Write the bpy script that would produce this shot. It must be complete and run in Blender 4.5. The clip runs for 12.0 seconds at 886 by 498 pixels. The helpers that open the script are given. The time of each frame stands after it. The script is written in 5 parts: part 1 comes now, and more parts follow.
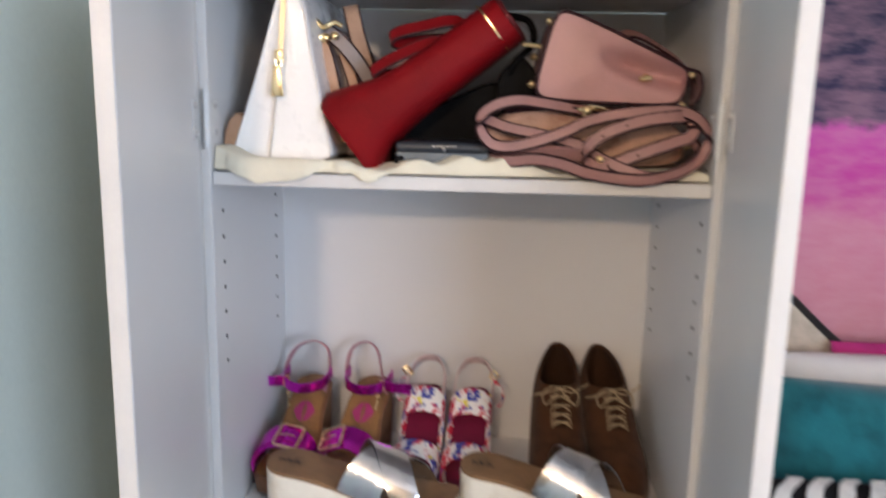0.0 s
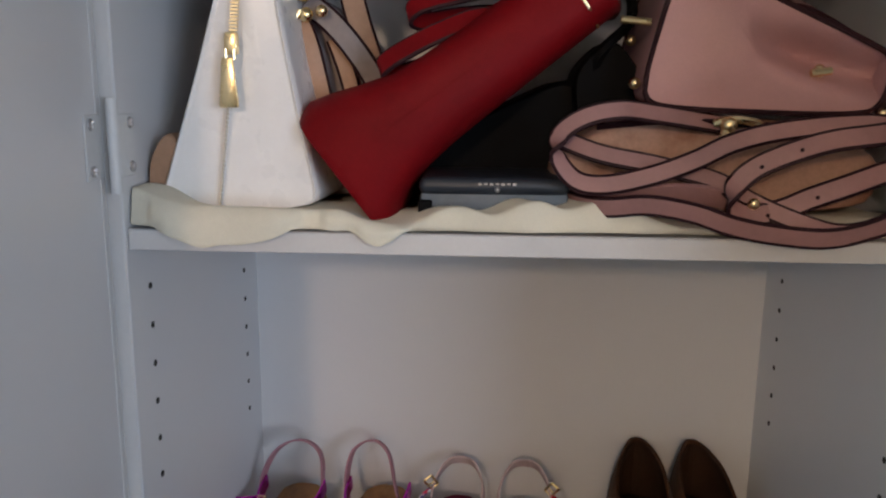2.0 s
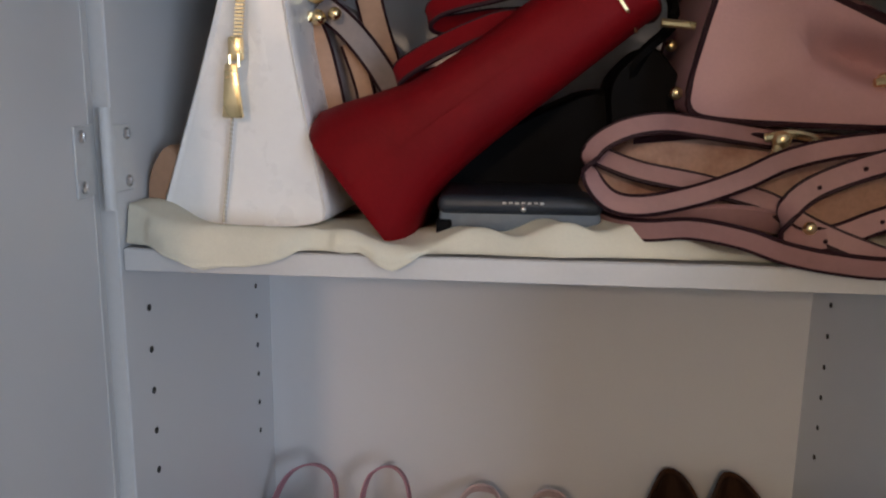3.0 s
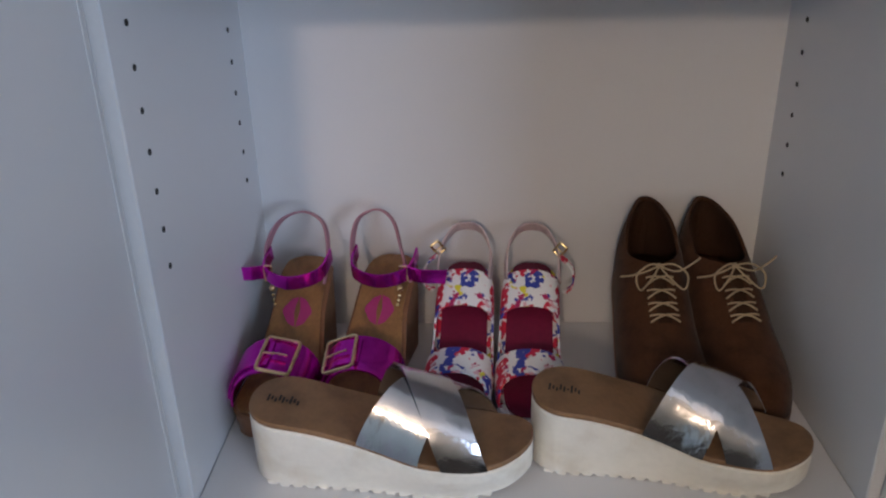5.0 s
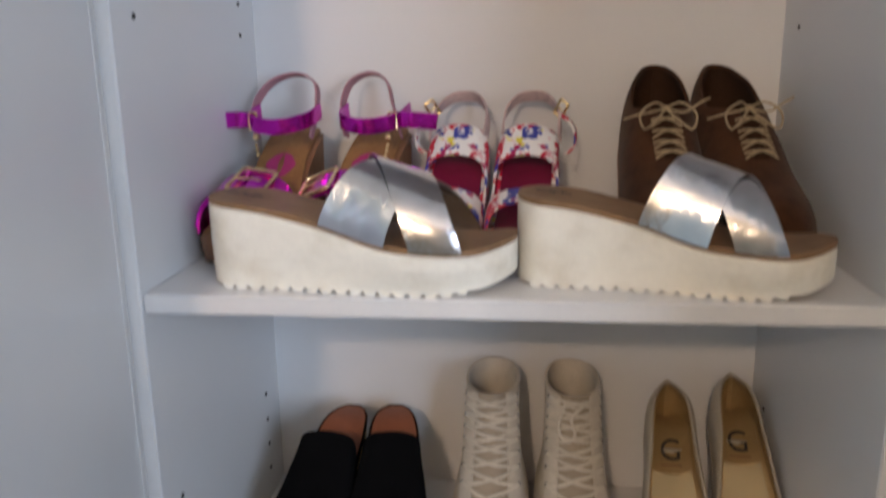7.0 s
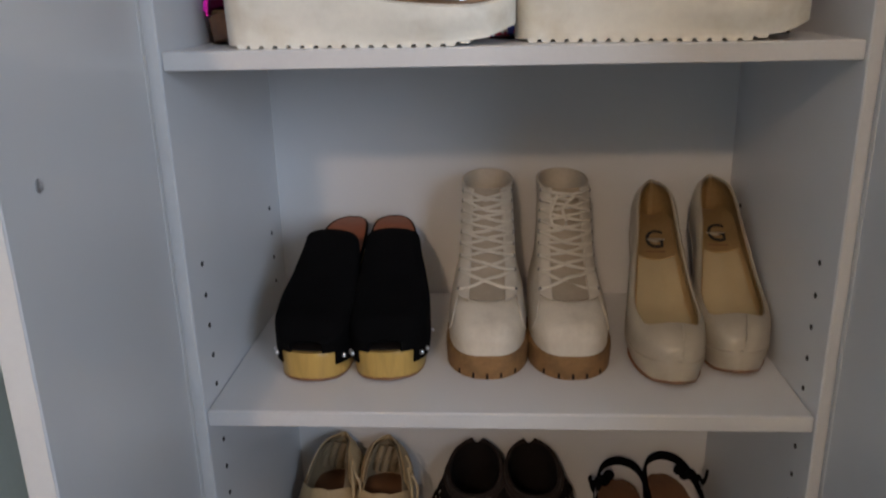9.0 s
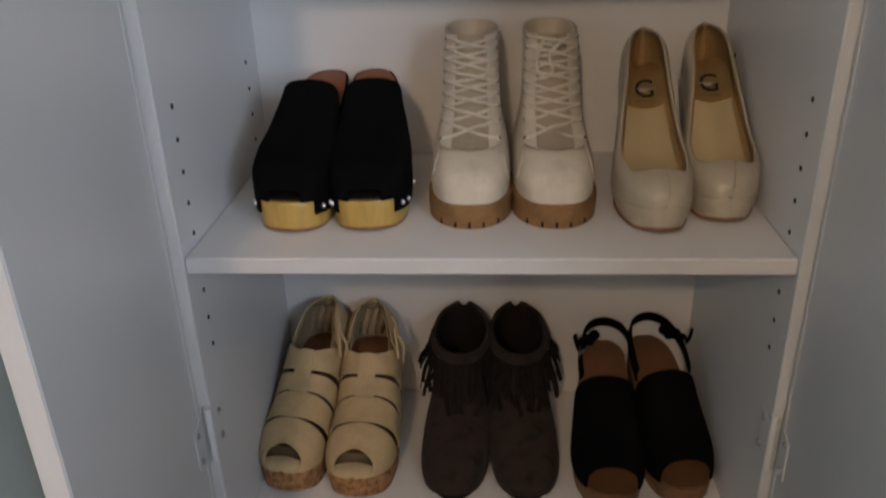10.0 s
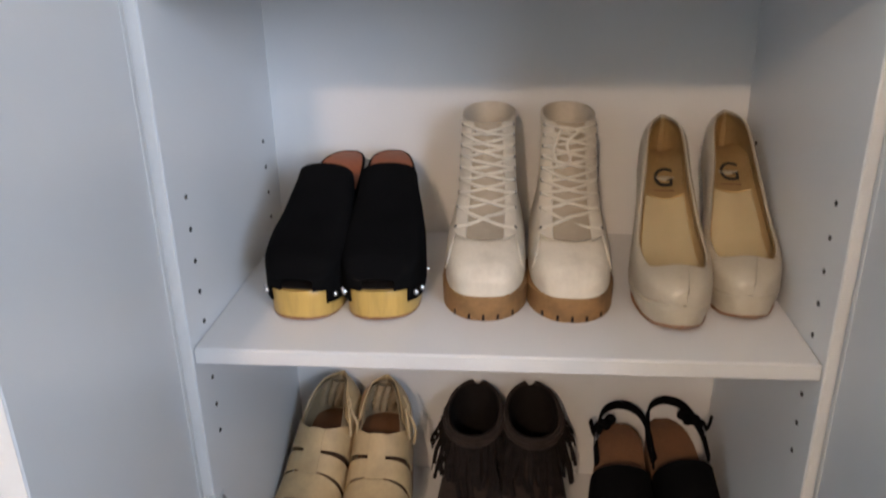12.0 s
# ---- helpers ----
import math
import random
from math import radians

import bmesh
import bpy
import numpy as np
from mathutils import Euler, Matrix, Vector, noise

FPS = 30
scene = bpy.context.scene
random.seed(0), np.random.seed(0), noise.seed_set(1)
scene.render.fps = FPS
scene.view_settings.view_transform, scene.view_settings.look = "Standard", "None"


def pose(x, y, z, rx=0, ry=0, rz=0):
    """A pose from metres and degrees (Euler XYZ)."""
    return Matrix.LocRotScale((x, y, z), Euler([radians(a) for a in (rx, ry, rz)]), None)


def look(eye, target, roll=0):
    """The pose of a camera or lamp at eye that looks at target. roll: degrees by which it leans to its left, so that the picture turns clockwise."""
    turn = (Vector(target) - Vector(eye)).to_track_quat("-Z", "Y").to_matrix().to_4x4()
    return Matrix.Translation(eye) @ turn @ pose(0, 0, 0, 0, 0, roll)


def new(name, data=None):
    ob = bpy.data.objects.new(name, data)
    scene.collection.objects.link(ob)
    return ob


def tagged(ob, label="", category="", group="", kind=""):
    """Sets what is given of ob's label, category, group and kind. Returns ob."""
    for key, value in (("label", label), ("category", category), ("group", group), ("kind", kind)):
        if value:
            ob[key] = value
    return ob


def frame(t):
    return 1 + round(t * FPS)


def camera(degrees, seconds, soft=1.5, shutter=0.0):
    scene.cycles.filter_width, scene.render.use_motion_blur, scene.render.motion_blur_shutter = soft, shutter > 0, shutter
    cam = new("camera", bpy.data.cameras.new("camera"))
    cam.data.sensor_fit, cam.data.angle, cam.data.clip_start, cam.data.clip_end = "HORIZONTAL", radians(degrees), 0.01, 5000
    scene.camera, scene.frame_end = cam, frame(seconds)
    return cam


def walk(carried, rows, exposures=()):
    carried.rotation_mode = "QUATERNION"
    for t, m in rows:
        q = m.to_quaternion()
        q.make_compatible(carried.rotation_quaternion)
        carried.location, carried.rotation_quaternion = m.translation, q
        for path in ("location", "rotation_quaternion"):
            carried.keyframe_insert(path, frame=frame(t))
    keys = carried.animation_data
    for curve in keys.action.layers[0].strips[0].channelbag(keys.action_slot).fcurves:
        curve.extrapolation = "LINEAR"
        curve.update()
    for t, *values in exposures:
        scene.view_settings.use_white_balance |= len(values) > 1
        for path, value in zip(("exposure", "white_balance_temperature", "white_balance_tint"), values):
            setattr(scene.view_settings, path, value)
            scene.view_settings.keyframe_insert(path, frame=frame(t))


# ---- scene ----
cam = camera(58.5, 12.0, soft=2.1, shutter=0.5)
EXPOSURES = [(0.0, -0.47, 6500, 10), (0.5, -0.79, 6500, 10), (1.0, -1.03, 6500, 10), (1.5, -1.17, 6500, 10), (2.0, -1.27, 6500, 10), (2.5, -1.37, 6500, 10), (4.5, -1.35, 6150, 10), (5.0, -1.09, 5950, 10), (5.5, -0.94, 6100, 10), (6.0, -0.65, 6350, 10), (6.5, -0.55, 6500, 10), (8.5, -1.07, 6500, 10), (9.0, -1.04, 6500, 10), (9.5, -0.87, 6500, 10), (10.0, -0.9, 6850, 10), (10.5, -0.66, 6900, 10), (11.0, -0.41, 6850, 10), (11.5, -0.12, 6700, 10), (12.0, -0.08, 6500, 10)]
PATH = [
    (0, (0.035, -0.907, 1.355), (-0.074, 1.053, 0.972), 1.2),
    (0.5, (0.05, -0.776, 1.37), (-0.24, 1.177, 1.049), 1.5),
    (1, (0.025, -0.699, 1.37), (-0.222, 1.26, 1.047), 1.3),
    (1.5, (-0.01, -0.618, 1.363), (-0.127, 1.343, 0.989), -0.0),
    (2, (-0.027, -0.555, 1.362), (-0.13, 1.403, 0.971), 0.5),
    (2.5, (-0.017, -0.511, 1.368), (-0.212, 1.446, 1.008), 1.4),
    (2.7, (-0.021, -0.504, 1.368), (-0.205, 1.453, 0.999), 1.1),
    (4.3, (-0.034, -0.503, 1.323), (-0.156, 1.389, 0.687), 0.0),
    (4.5, (-0.04, -0.512, 1.31), (-0.112, 1.35, 0.585), -0.4),
    (5, (-0.044, -0.537, 1.288), (-0.116, 1.287, 0.471), -1.4),
    (5.5, (-0.027, -0.538, 1.278), (-0.098, 1.283, 0.454), -0.9),
    (6, (0.007, -0.531, 1.243), (-0.19, 1.307, 0.48), -1.6),
    (6.5, (0.017, -0.518, 1.139), (-0.187, 1.383, 0.554), -1.7),
    (6.7, (0.015, -0.54, 1.07), (-0.177, 1.391, 0.587), -0.8),
    (8.3, (-0.005, -0.635, 0.876), (-0.174, 1.294, 0.377), -1.1),
    (8.5, (-0.007, -0.645, 0.866), (-0.136, 1.275, 0.319), -0.7),
    (9, (-0.011, -0.666, 0.846), (-0.134, 1.232, 0.226), -1.3),
    (9.5, (0.002, -0.671, 0.824), (-0.125, 1.192, 0.108), -1.4),
    (10, (0.005, -0.666, 0.787), (-0.114, 1.141, -0.063), -1.6),
    (10.5, (0.008, -0.661, 0.773), (-0.127, 1.121, -0.123), -1.7),
    (11, (0.006, -0.655, 0.777), (-0.139, 1.124, -0.124), -2.2),
    (11.5, (0.005, -0.651, 0.797), (-0.134, 1.167, -0.024), -1.6),
    (12, (0.009, -0.633, 0.83), (-0.158, 1.21, 0.071), -1.1),
]
walk(cam, [(t, look(e, g, r)) for t, e, g, r in PATH], EXPOSURES)



# ---- light: grey daylight from a window behind on one side, one warm lamp in the room ----
world = bpy.data.worlds.new("world")
scene.world = world
world.use_nodes = True
wn = world.node_tree.nodes
sky = wn.new("ShaderNodeTexSky")
sky.sky_type, sky.sun_disc, sky.sun_elevation, sky.sun_rotation = "NISHITA", False, radians(35), radians(150)
world.node_tree.links.new(sky.outputs[0], wn["Background"].inputs[0])
wn["Background"].inputs[1].default_value = 0.1


def area_lamp(name, eye, target, sx, sy, power, colour):
    d = bpy.data.lights.new(name, "AREA")
    d.shape, d.size, d.size_y, d.energy, d.color = "RECTANGLE", sx, sy, power, colour
    ob = new(name, d)
    ob.matrix_world = look(eye, target)
    return ob


WINDOW_POWER, LAMP_POWER = 95, 96
area_lamp("window_daylight", (1.70, -2.62, 1.42), (1.0, 0, 1.2), 1.15, 1.25, WINDOW_POWER, (0.66, 0.79, 1.0))
bulb = bpy.data.lights.new("warm_lamp", "POINT")
bulb.energy, bulb.color, bulb.shadow_soft_size = LAMP_POWER, (1.0, 0.72, 0.52), 0.06
new("warm_lamp", bulb).location = (-0.355, -2.5, 1.88)


# ---- materials ----
def ramp(nt, fac, stops):
    r = nt.nodes.new("ShaderNodeValToRGB")
    el = r.color_ramp.elements
    el[0].position, el[0].color = stops[0][0], (*stops[0][1], 1)
    el[1].position, el[1].color = stops[-1][0], (*stops[-1][1], 1)
    for p, c in stops[1:-1]:
        el.new(p).color = (*c, 1)
    nt.links.new(fac, r.inputs[0])
    return r.outputs[0]


def noise_tex(nt, vec, scale, detail=4, rough=0.55):
    n = nt.nodes.new("ShaderNodeTexNoise")
    n.inputs["Scale"].default_value, n.inputs["Detail"].default_value, n.inputs["Roughness"].default_value = scale, detail, rough
    nt.links.new(vec, n.inputs["Vector"])
    return n.outputs["Fac"]


def mix(nt, fac, a, b):
    m = nt.nodes.new("ShaderNodeMix")
    m.data_type = "RGBA"
    for key, v in ((0, fac), (6, a), (7, b)):
        if isinstance(v, tuple):
            m.inputs[key].default_value = (*v, 1)
        elif isinstance(v, float):
            m.inputs[key].default_value = v
        else:
            nt.links.new(v, m.inputs[key])
    return m.outputs[2]


def material(name, c, rough=0.5, metal=0.0, vary=0.12, big=18, fine=220, bump=0.15, dist=0.0006, stretch=(1, 1, 1), sheen=0.0, coat=0.0, dark=None, spec=0.5):
    """Base colour with a broad stain and a fine grain, and relief at the fine scale."""
    m = bpy.data.materials.new(name)
    m.use_nodes = True
    nt = m.node_tree
    p = nt.nodes["Principled BSDF"]
    tc = nt.nodes.new("ShaderNodeTexCoord")
    mp = nt.nodes.new("ShaderNodeMapping")
    mp.inputs["Scale"].default_value = stretch
    nt.links.new(tc.outputs["Object"], mp.inputs["Vector"])
    v = mp.outputs[0]
    lo = dark or tuple(x * (1 - 2 * vary) for x in c)
    hi = tuple(min(1, x * (1 + vary)) for x in c)
    b = ramp(nt, noise_tex(nt, v, big), [(0.3, lo), (0.5, c), (0.72, hi)])
    g = ramp(nt, noise_tex(nt, v, fine, 3), [(0.3, tuple(x * (1 - vary) for x in (1, 1, 1))), (0.7, (1, 1, 1))])
    mm = nt.nodes.new("ShaderNodeMix")
    mm.data_type, mm.blend_type = "RGBA", "MULTIPLY"
    mm.inputs[0].default_value = 1
    nt.links.new(b, mm.inputs[6])
    nt.links.new(g, mm.inputs[7])
    nt.links.new(mm.outputs[2], p.inputs["Base Color"])
    r = nt.nodes.new("ShaderNodeMapRange")
    r.inputs["To Min"].default_value, r.inputs["To Max"].default_value = max(0.02, rough * 0.82), min(1, rough * 1.2)
    nt.links.new(noise_tex(nt, v, big * 2.3), r.inputs[0])
    nt.links.new(r.outputs[0], p.inputs["Roughness"])
    p.inputs["Metallic"].default_value = metal
    p.inputs["Sheen Weight"].default_value = sheen
    p.inputs["Specular IOR Level"].default_value = spec
    p.inputs["Coat Weight"].default_value = coat
    bp = nt.nodes.new("ShaderNodeBump")
    bp.inputs["Strength"].default_value, bp.inputs["Distance"].default_value = bump, dist
    nt.links.new(noise_tex(nt, v, fine, 5), bp.inputs["Height"])
    nt.links.new(bp.outputs[0], p.inputs["Normal"])
    return m


def floral_material():
    m = material("floral_fabric", (0.8, 0.78, 0.76), 0.6)
    nt = m.node_tree
    p = nt.nodes["Principled BSDF"]
    tc = nt.nodes.new("ShaderNodeTexCoord")
    v = tc.outputs["Object"]
    col = (0.82, 0.80, 0.79)
    for k, (scale, lo, c) in enumerate(((52, 0.60, (0.72, 0.42, 0.46)), (44, 0.518, (0.58, 0.012, 0.05)), (50, 0.565, (0.035, 0.05, 0.33)), (36, 0.66, (0.75, 0.66, 0.04)), (110, 0.60, (0.8, 0.78, 0.77)), (95, 0.625, (0.42, 0.01, 0.10)))):
        mp = nt.nodes.new("ShaderNodeMapping")
        mp.inputs["Location"].default_value = (k * 3.1, k * 1.7, k * 5.3)
        nt.links.new(v, mp.inputs["Vector"])
        n = noise_tex(nt, mp.outputs[0], scale, 2, 0.6)
        f = ramp(nt, n, [(lo, (0, 0, 0)), (lo + 0.015, (1, 1, 1))])
        col = mix(nt, f, col, c)
    nt.links.new(col, p.inputs["Base Color"])
    return m


def ombre_material():
    """Painted canvas: navy above, magenta band, pale pink below, with uneven edges."""
    m = material("ombre_canvas", (0.5, 0.1, 0.3), 0.75)
    nt = m.node_tree
    p = nt.nodes["Principled BSDF"]
    tc = nt.nodes.new("ShaderNodeTexCoord")
    sp = nt.nodes.new("ShaderNodeSeparateXYZ")
    nt.links.new(tc.outputs["Object"], sp.inputs[0])
    ad = nt.nodes.new("ShaderNodeMath")
    ad.operation = "MULTIPLY_ADD"
    ad.inputs[1].default_value = 0.10
    nt.links.new(noise_tex(nt, tc.outputs["Object"], 14, 6, 0.7), ad.inputs[0])
    nt.links.new(sp.outputs[2], ad.inputs[2])
    col = ramp(nt, ad.outputs[0], [(0.10, (0.50, 0.20, 0.24)), (0.36, (0.55, 0.19, 0.30)), (0.44, (0.48, 0.04, 0.28)), (0.590, (0.50, 0.04, 0.34)), (0.612, (0.020, 0.013, 0.065)), (0.80, (0.010, 0.010, 0.045))])
    mp = nt.nodes.new("ShaderNodeMapping")
    mp.inputs["Scale"].default_value = (9, 9, 26)
    nt.links.new(tc.outputs["Object"], mp.inputs["Vector"])
    wash = ramp(nt, noise_tex(nt, mp.outputs[0], 1.0, 6, 0.65), [(0.36, (0, 0, 0)), (0.62, (0.30, 0.30, 0.30))])
    col = mix(nt, wash, col, (0.62, 0.34, 0.42))
    nt.links.new(col, p.inputs["Base Color"])
    return m


M = {}
M["melamine"] = material("white_melamine", (0.68, 0.685, 0.695), 0.33, vary=0.015, big=3, fine=500, bump=0.03, dist=0.0003)
M["shelf"] = material("white_shelf", (0.68, 0.68, 0.685), 0.36, vary=0.015, big=4, fine=500, bump=0.03, dist=0.0003)
M["edge"] = material("white_edge_band", (0.62, 0.615, 0.61), 0.4, vary=0.03, big=9, fine=300, bump=0.05)
M["hole"] = material("drilled_hole", (0.06, 0.055, 0.05), 0.9, spec=0.05)
M["steel"] = material("nickel_steel", (0.62, 0.62, 0.63), 0.28, 1.0, vary=0.05)
M["hinge"] = material("painted_hinge", (0.66, 0.67, 0.67), 0.42, 0.0, vary=0.04)
M["wall"] = material("grey_green_wall", (0.61, 0.68, 0.645), 0.85, vary=0.04, big=2, fine=160, bump=0.12, spec=0.2)
M["cream_wall"] = material("cream_wall", (0.46, 0.43, 0.37), 0.85, vary=0.04, big=2, fine=160, bump=0.12, spec=0.2)
M["ceiling"] = material("white_ceiling", (0.74, 0.73, 0.71), 0.9, vary=0.03, big=2)
# Carpet colour is set very dark so the floor bounces little light upwards.
M["carpet"] = material("dark_carpet", (0.055, 0.048, 0.040), 0.95, vary=0.15, big=5, fine=350, bump=0.6, dist=0.004, spec=0.1)
M["gold"] = material("gold_metal", (0.95, 0.76, 0.42), 0.27, 1.0, vary=0.05)
M["brass"] = material("pale_brass", (0.72, 0.58, 0.30), 0.28, 1.0, vary=0.06)
M["purple"] = material("metallic_purple", (0.64, 0.022, 0.52), 0.18, 0.9, vary=0.10, big=40, fine=160, bump=0.25)
M["purple_in"] = material("mauve_lining", (0.42, 0.20, 0.24), 0.6)
M["wood_bed"] = material("tan_cork_footbed", (0.27, 0.13, 0.04), 0.6, vary=0.2, big=60, fine=300, stretch=(1, 0.4, 1))
M["lip"] = material("magenta_print", (0.36, 0.02, 0.14), 0.6)
M["wedge_brown"] = material("brown_wedge", (0.22, 0.10, 0.045), 0.5, vary=0.15, big=50)
M["floral"] = floral_material()
M["floral_pale"] = material("pale_pink_strap", (0.62, 0.47, 0.46), 0.6, vary=0.14, big=70)
M["burgundy"] = material("burgundy_lining", (0.16, 0.004, 0.035), 0.55, vary=0.15, spec=0.3)
# Brown suede, set somewhat darker to include a shadow falling on the lace-ups.
M["suede"] = material("brown_suede", (0.064, 0.026, 0.011), 0.95, vary=0.2, big=45, fine=420, bump=0.4, sheen=0.08, spec=0.15)
M["suede_in"] = material("dark_brown_lining", (0.035, 0.016, 0.008), 0.8, spec=0.15)
M["lace"] = material("cream_cord", (0.40, 0.31, 0.19), 0.8, fine=500, bump=0.5)
M["white_rubber"] = material("scuffed_white_rubber", (0.76, 0.74, 0.66), 0.5, vary=0.05, big=22, fine=180, dark=(0.64, 0.60, 0.50))
M["slide_bed"] = material("tan_leather_footbed", (0.235, 0.13, 0.06), 0.55, vary=0.14, big=30)
M["silver"] = material("silver_foil_leather", (0.66, 0.66, 0.69), 0.15, 1.0, vary=0.07, big=26, fine=60, bump=0.7, dist=0.0012)
M["black_suede"] = material("black_suede", (0.0032, 0.0032, 0.0036), 0.9, vary=0.2, fine=400, bump=0.3, spec=0.05)
M["rust_insole"] = material("rust_leather_insole", (0.27, 0.085, 0.036), 0.5, vary=0.12)
M["pale_wood"] = material("varnished_pale_wood", (0.47, 0.31, 0.085), 0.35, vary=0.09, big=24, fine=130, stretch=(5, 5, 0.6))
M["boot"] = material("off_white_leather", (0.60, 0.545, 0.455), 0.55, vary=0.07, big=30, fine=260, bump=0.25, dark=(0.51, 0.455, 0.375))
# Shade behind the boot laces is put into this darker tongue colour.
M["boot_tongue"] = material("shaded_canvas_tongue", (0.36, 0.30, 0.225), 0.8, vary=0.08)
M["eyelet"] = material("dark_nickel", (0.22, 0.21, 0.20), 0.3, 1.0)
M["boot_lace"] = material("off_white_lace", (0.62, 0.57, 0.48), 0.8, fine=600, bump=0.5)
M["crepe"] = material("tan_crepe_rubber", (0.25, 0.135, 0.05), 0.7, vary=0.15, big=40)
M["patent"] = material("taupe_leather", (0.42, 0.37, 0.29), 0.3, vary=0.05, big=20, bump=0.08, coat=0.3)
M["gold_bed"] = material("gold_insole", (1.0, 0.76, 0.42), 0.24, 0.72, vary=0.0, big=30, bump=0.0)
M["gold_lining"] = material("dull_gold_lining", (0.33, 0.215, 0.09), 0.45, 0.4, vary=0.08)
M["black_ink"] = material("black_ink", (0.012, 0.011, 0.01), 0.6)
M["beige"] = material("beige_leather", (0.45, 0.335, 0.185), 0.5, vary=0.08, big=28, bump=0.2)
M["beige_in"] = material("beige_lining", (0.28, 0.22, 0.135), 0.7)
M["cork"] = material("cork_wedge", (0.36, 0.19, 0.085), 0.8, vary=0.35, big=120, fine=420, bump=0.5, spec=0.25)
M["dark_suede"] = material("dark_brown_suede", (0.035, 0.025, 0.021), 0.95, vary=0.22, big=46, fine=420, bump=0.4, sheen=0.05, spec=0.1)
M["fringe"] = material("dark_suede_fringe", (0.013, 0.009, 0.008), 0.9, vary=0.3, big=90, spec=0.15)
M["dark_lining"] = material("near_black_lining", (0.014, 0.011, 0.010), 0.9, spec=0.1)
M["brown_wood"] = material("brown_wood_sole", (0.17, 0.085, 0.035), 0.5, vary=0.25, big=30, stretch=(3, 1, 3))
M["tan_insole"] = material("tan_insole", (0.14, 0.062, 0.026), 0.6, vary=0.15)
M["white_patent"] = material("white_coated_leather", (0.86, 0.85, 0.835), 0.28, vary=0.02, big=20, fine=240, bump=0.12, coat=0.4)
M["red"] = material("red_leather", (0.175, 0.0016, 0.0045), 0.6, vary=0.10, big=14, fine=380, bump=0.3, spec=0.14)
M["red_in"] = material("dark_red_edge", (0.10, 0.006, 0.008), 0.6)
M["pink"] = material("dusty_pink_leather", (0.47, 0.26, 0.26), 0.5, vary=0.05, big=12, fine=420, bump=0.25)
M["peach"] = material("mottled_peach_leather", (0.46, 0.27, 0.195), 0.5, vary=0.16, big=36, fine=300, dark=(0.33, 0.155, 0.10))
M["strap_pink"] = material("dusty_pink_strap", (0.32, 0.168, 0.158), 0.5, vary=0.08)
M["piping"] = material("oxblood_edge_paint", (0.025, 0.007, 0.010), 0.6, spec=0.2)
# Taupe and tan are both lowered to include the shade around this bag.
M["taupe"] = material("taupe_bag_leather", (0.24, 0.20, 0.19), 0.5, vary=0.08)
M["tan"] = material("tan_strap_leather", (0.42, 0.245, 0.15), 0.5, vary=0.1)
M["black_bag"] = material("black_bag_leather", (0.003, 0.003, 0.0035), 0.6, spec=0.07)
M["slate"] = material("slate_blue_leather", (0.020, 0.026, 0.036), 0.45, vary=0.1)
M["slate_light"] = material("grey_blue_leather", (0.11, 0.135, 0.16), 0.5, vary=0.1)
M["cloth"] = material("cream_cotton", (0.72, 0.69, 0.57), 0.9, vary=0.05, big=16, fine=700, bump=0.3, spec=0.2)
M["headboard"] = material("cream_upholstery", (0.55, 0.47, 0.38), 0.9)
M["bedlinen"] = material("white_bed_linen", (0.72, 0.69, 0.67), 0.9, vary=0.05, big=8)
M["teal"] = material("teal_plush", (0.012, 0.14, 0.17), 0.95, vary=0.2, big=14, fine=350, bump=0.6, sheen=0.3, spec=0.2)
M["magenta"] = material("magenta_cotton", (0.42, 0.02, 0.16), 0.9)
M["black"] = material("black_lacquer", (0.015, 0.014, 0.014), 0.35)
M["throw_black"] = material("black_woven_throw", (0.016, 0.016, 0.018), 0.95, fine=300, bump=0.5, spec=0.1)
M["throw_white"] = material("white_woven_throw", (0.66, 0.65, 0.63), 0.95, fine=300, bump=0.5)
M["ombre"] = ombre_material()


# ---- mesh helpers ----
def mesh_of(name, bm, mat, smooth=35):
    bmesh.ops.recalc_face_normals(bm, faces=bm.faces)
    me = bpy.data.meshes.new(name)
    bm.to_mesh(me)
    bm.free()
    for pl in me.polygons:
        pl.use_smooth = smooth > 0
    if smooth > 0:
        me.set_sharp_from_angle(angle=radians(smooth))
    me.materials.append(mat)
    return me


def part(name, bm, mat, parent, label="", smooth=35):
    ob = new(name, mesh_of(name, bm, mat, smooth))
    ob.parent = parent
    return tagged(ob, label)


def thing(name, m, label, category, group="", kind=""):
    ob = new(name)
    ob.empty_display_size = 0.02
    ob.matrix_world = m
    return tagged(ob, label, category, group, kind)


def slab(x0, x1, y0, y1, z0, z1, bevel=0.0012, seg=1, bm=None):
    bm = bm or bmesh.new()
    r = bmesh.ops.create_cube(bm, size=1)
    vs = r["verts"]
    bmesh.ops.transform(bm, matrix=Matrix.Translation(((x0 + x1) / 2, (y0 + y1) / 2, (z0 + z1) / 2)) @ Matrix.Diagonal((x1 - x0, y1 - y0, z1 - z0, 1)), verts=vs)
    if bevel:
        es = list({e for v in vs for e in v.link_edges})
        bmesh.ops.bevel(bm, geom=es, offset=bevel, segments=seg, affect="EDGES", profile=0.5)
    return bm


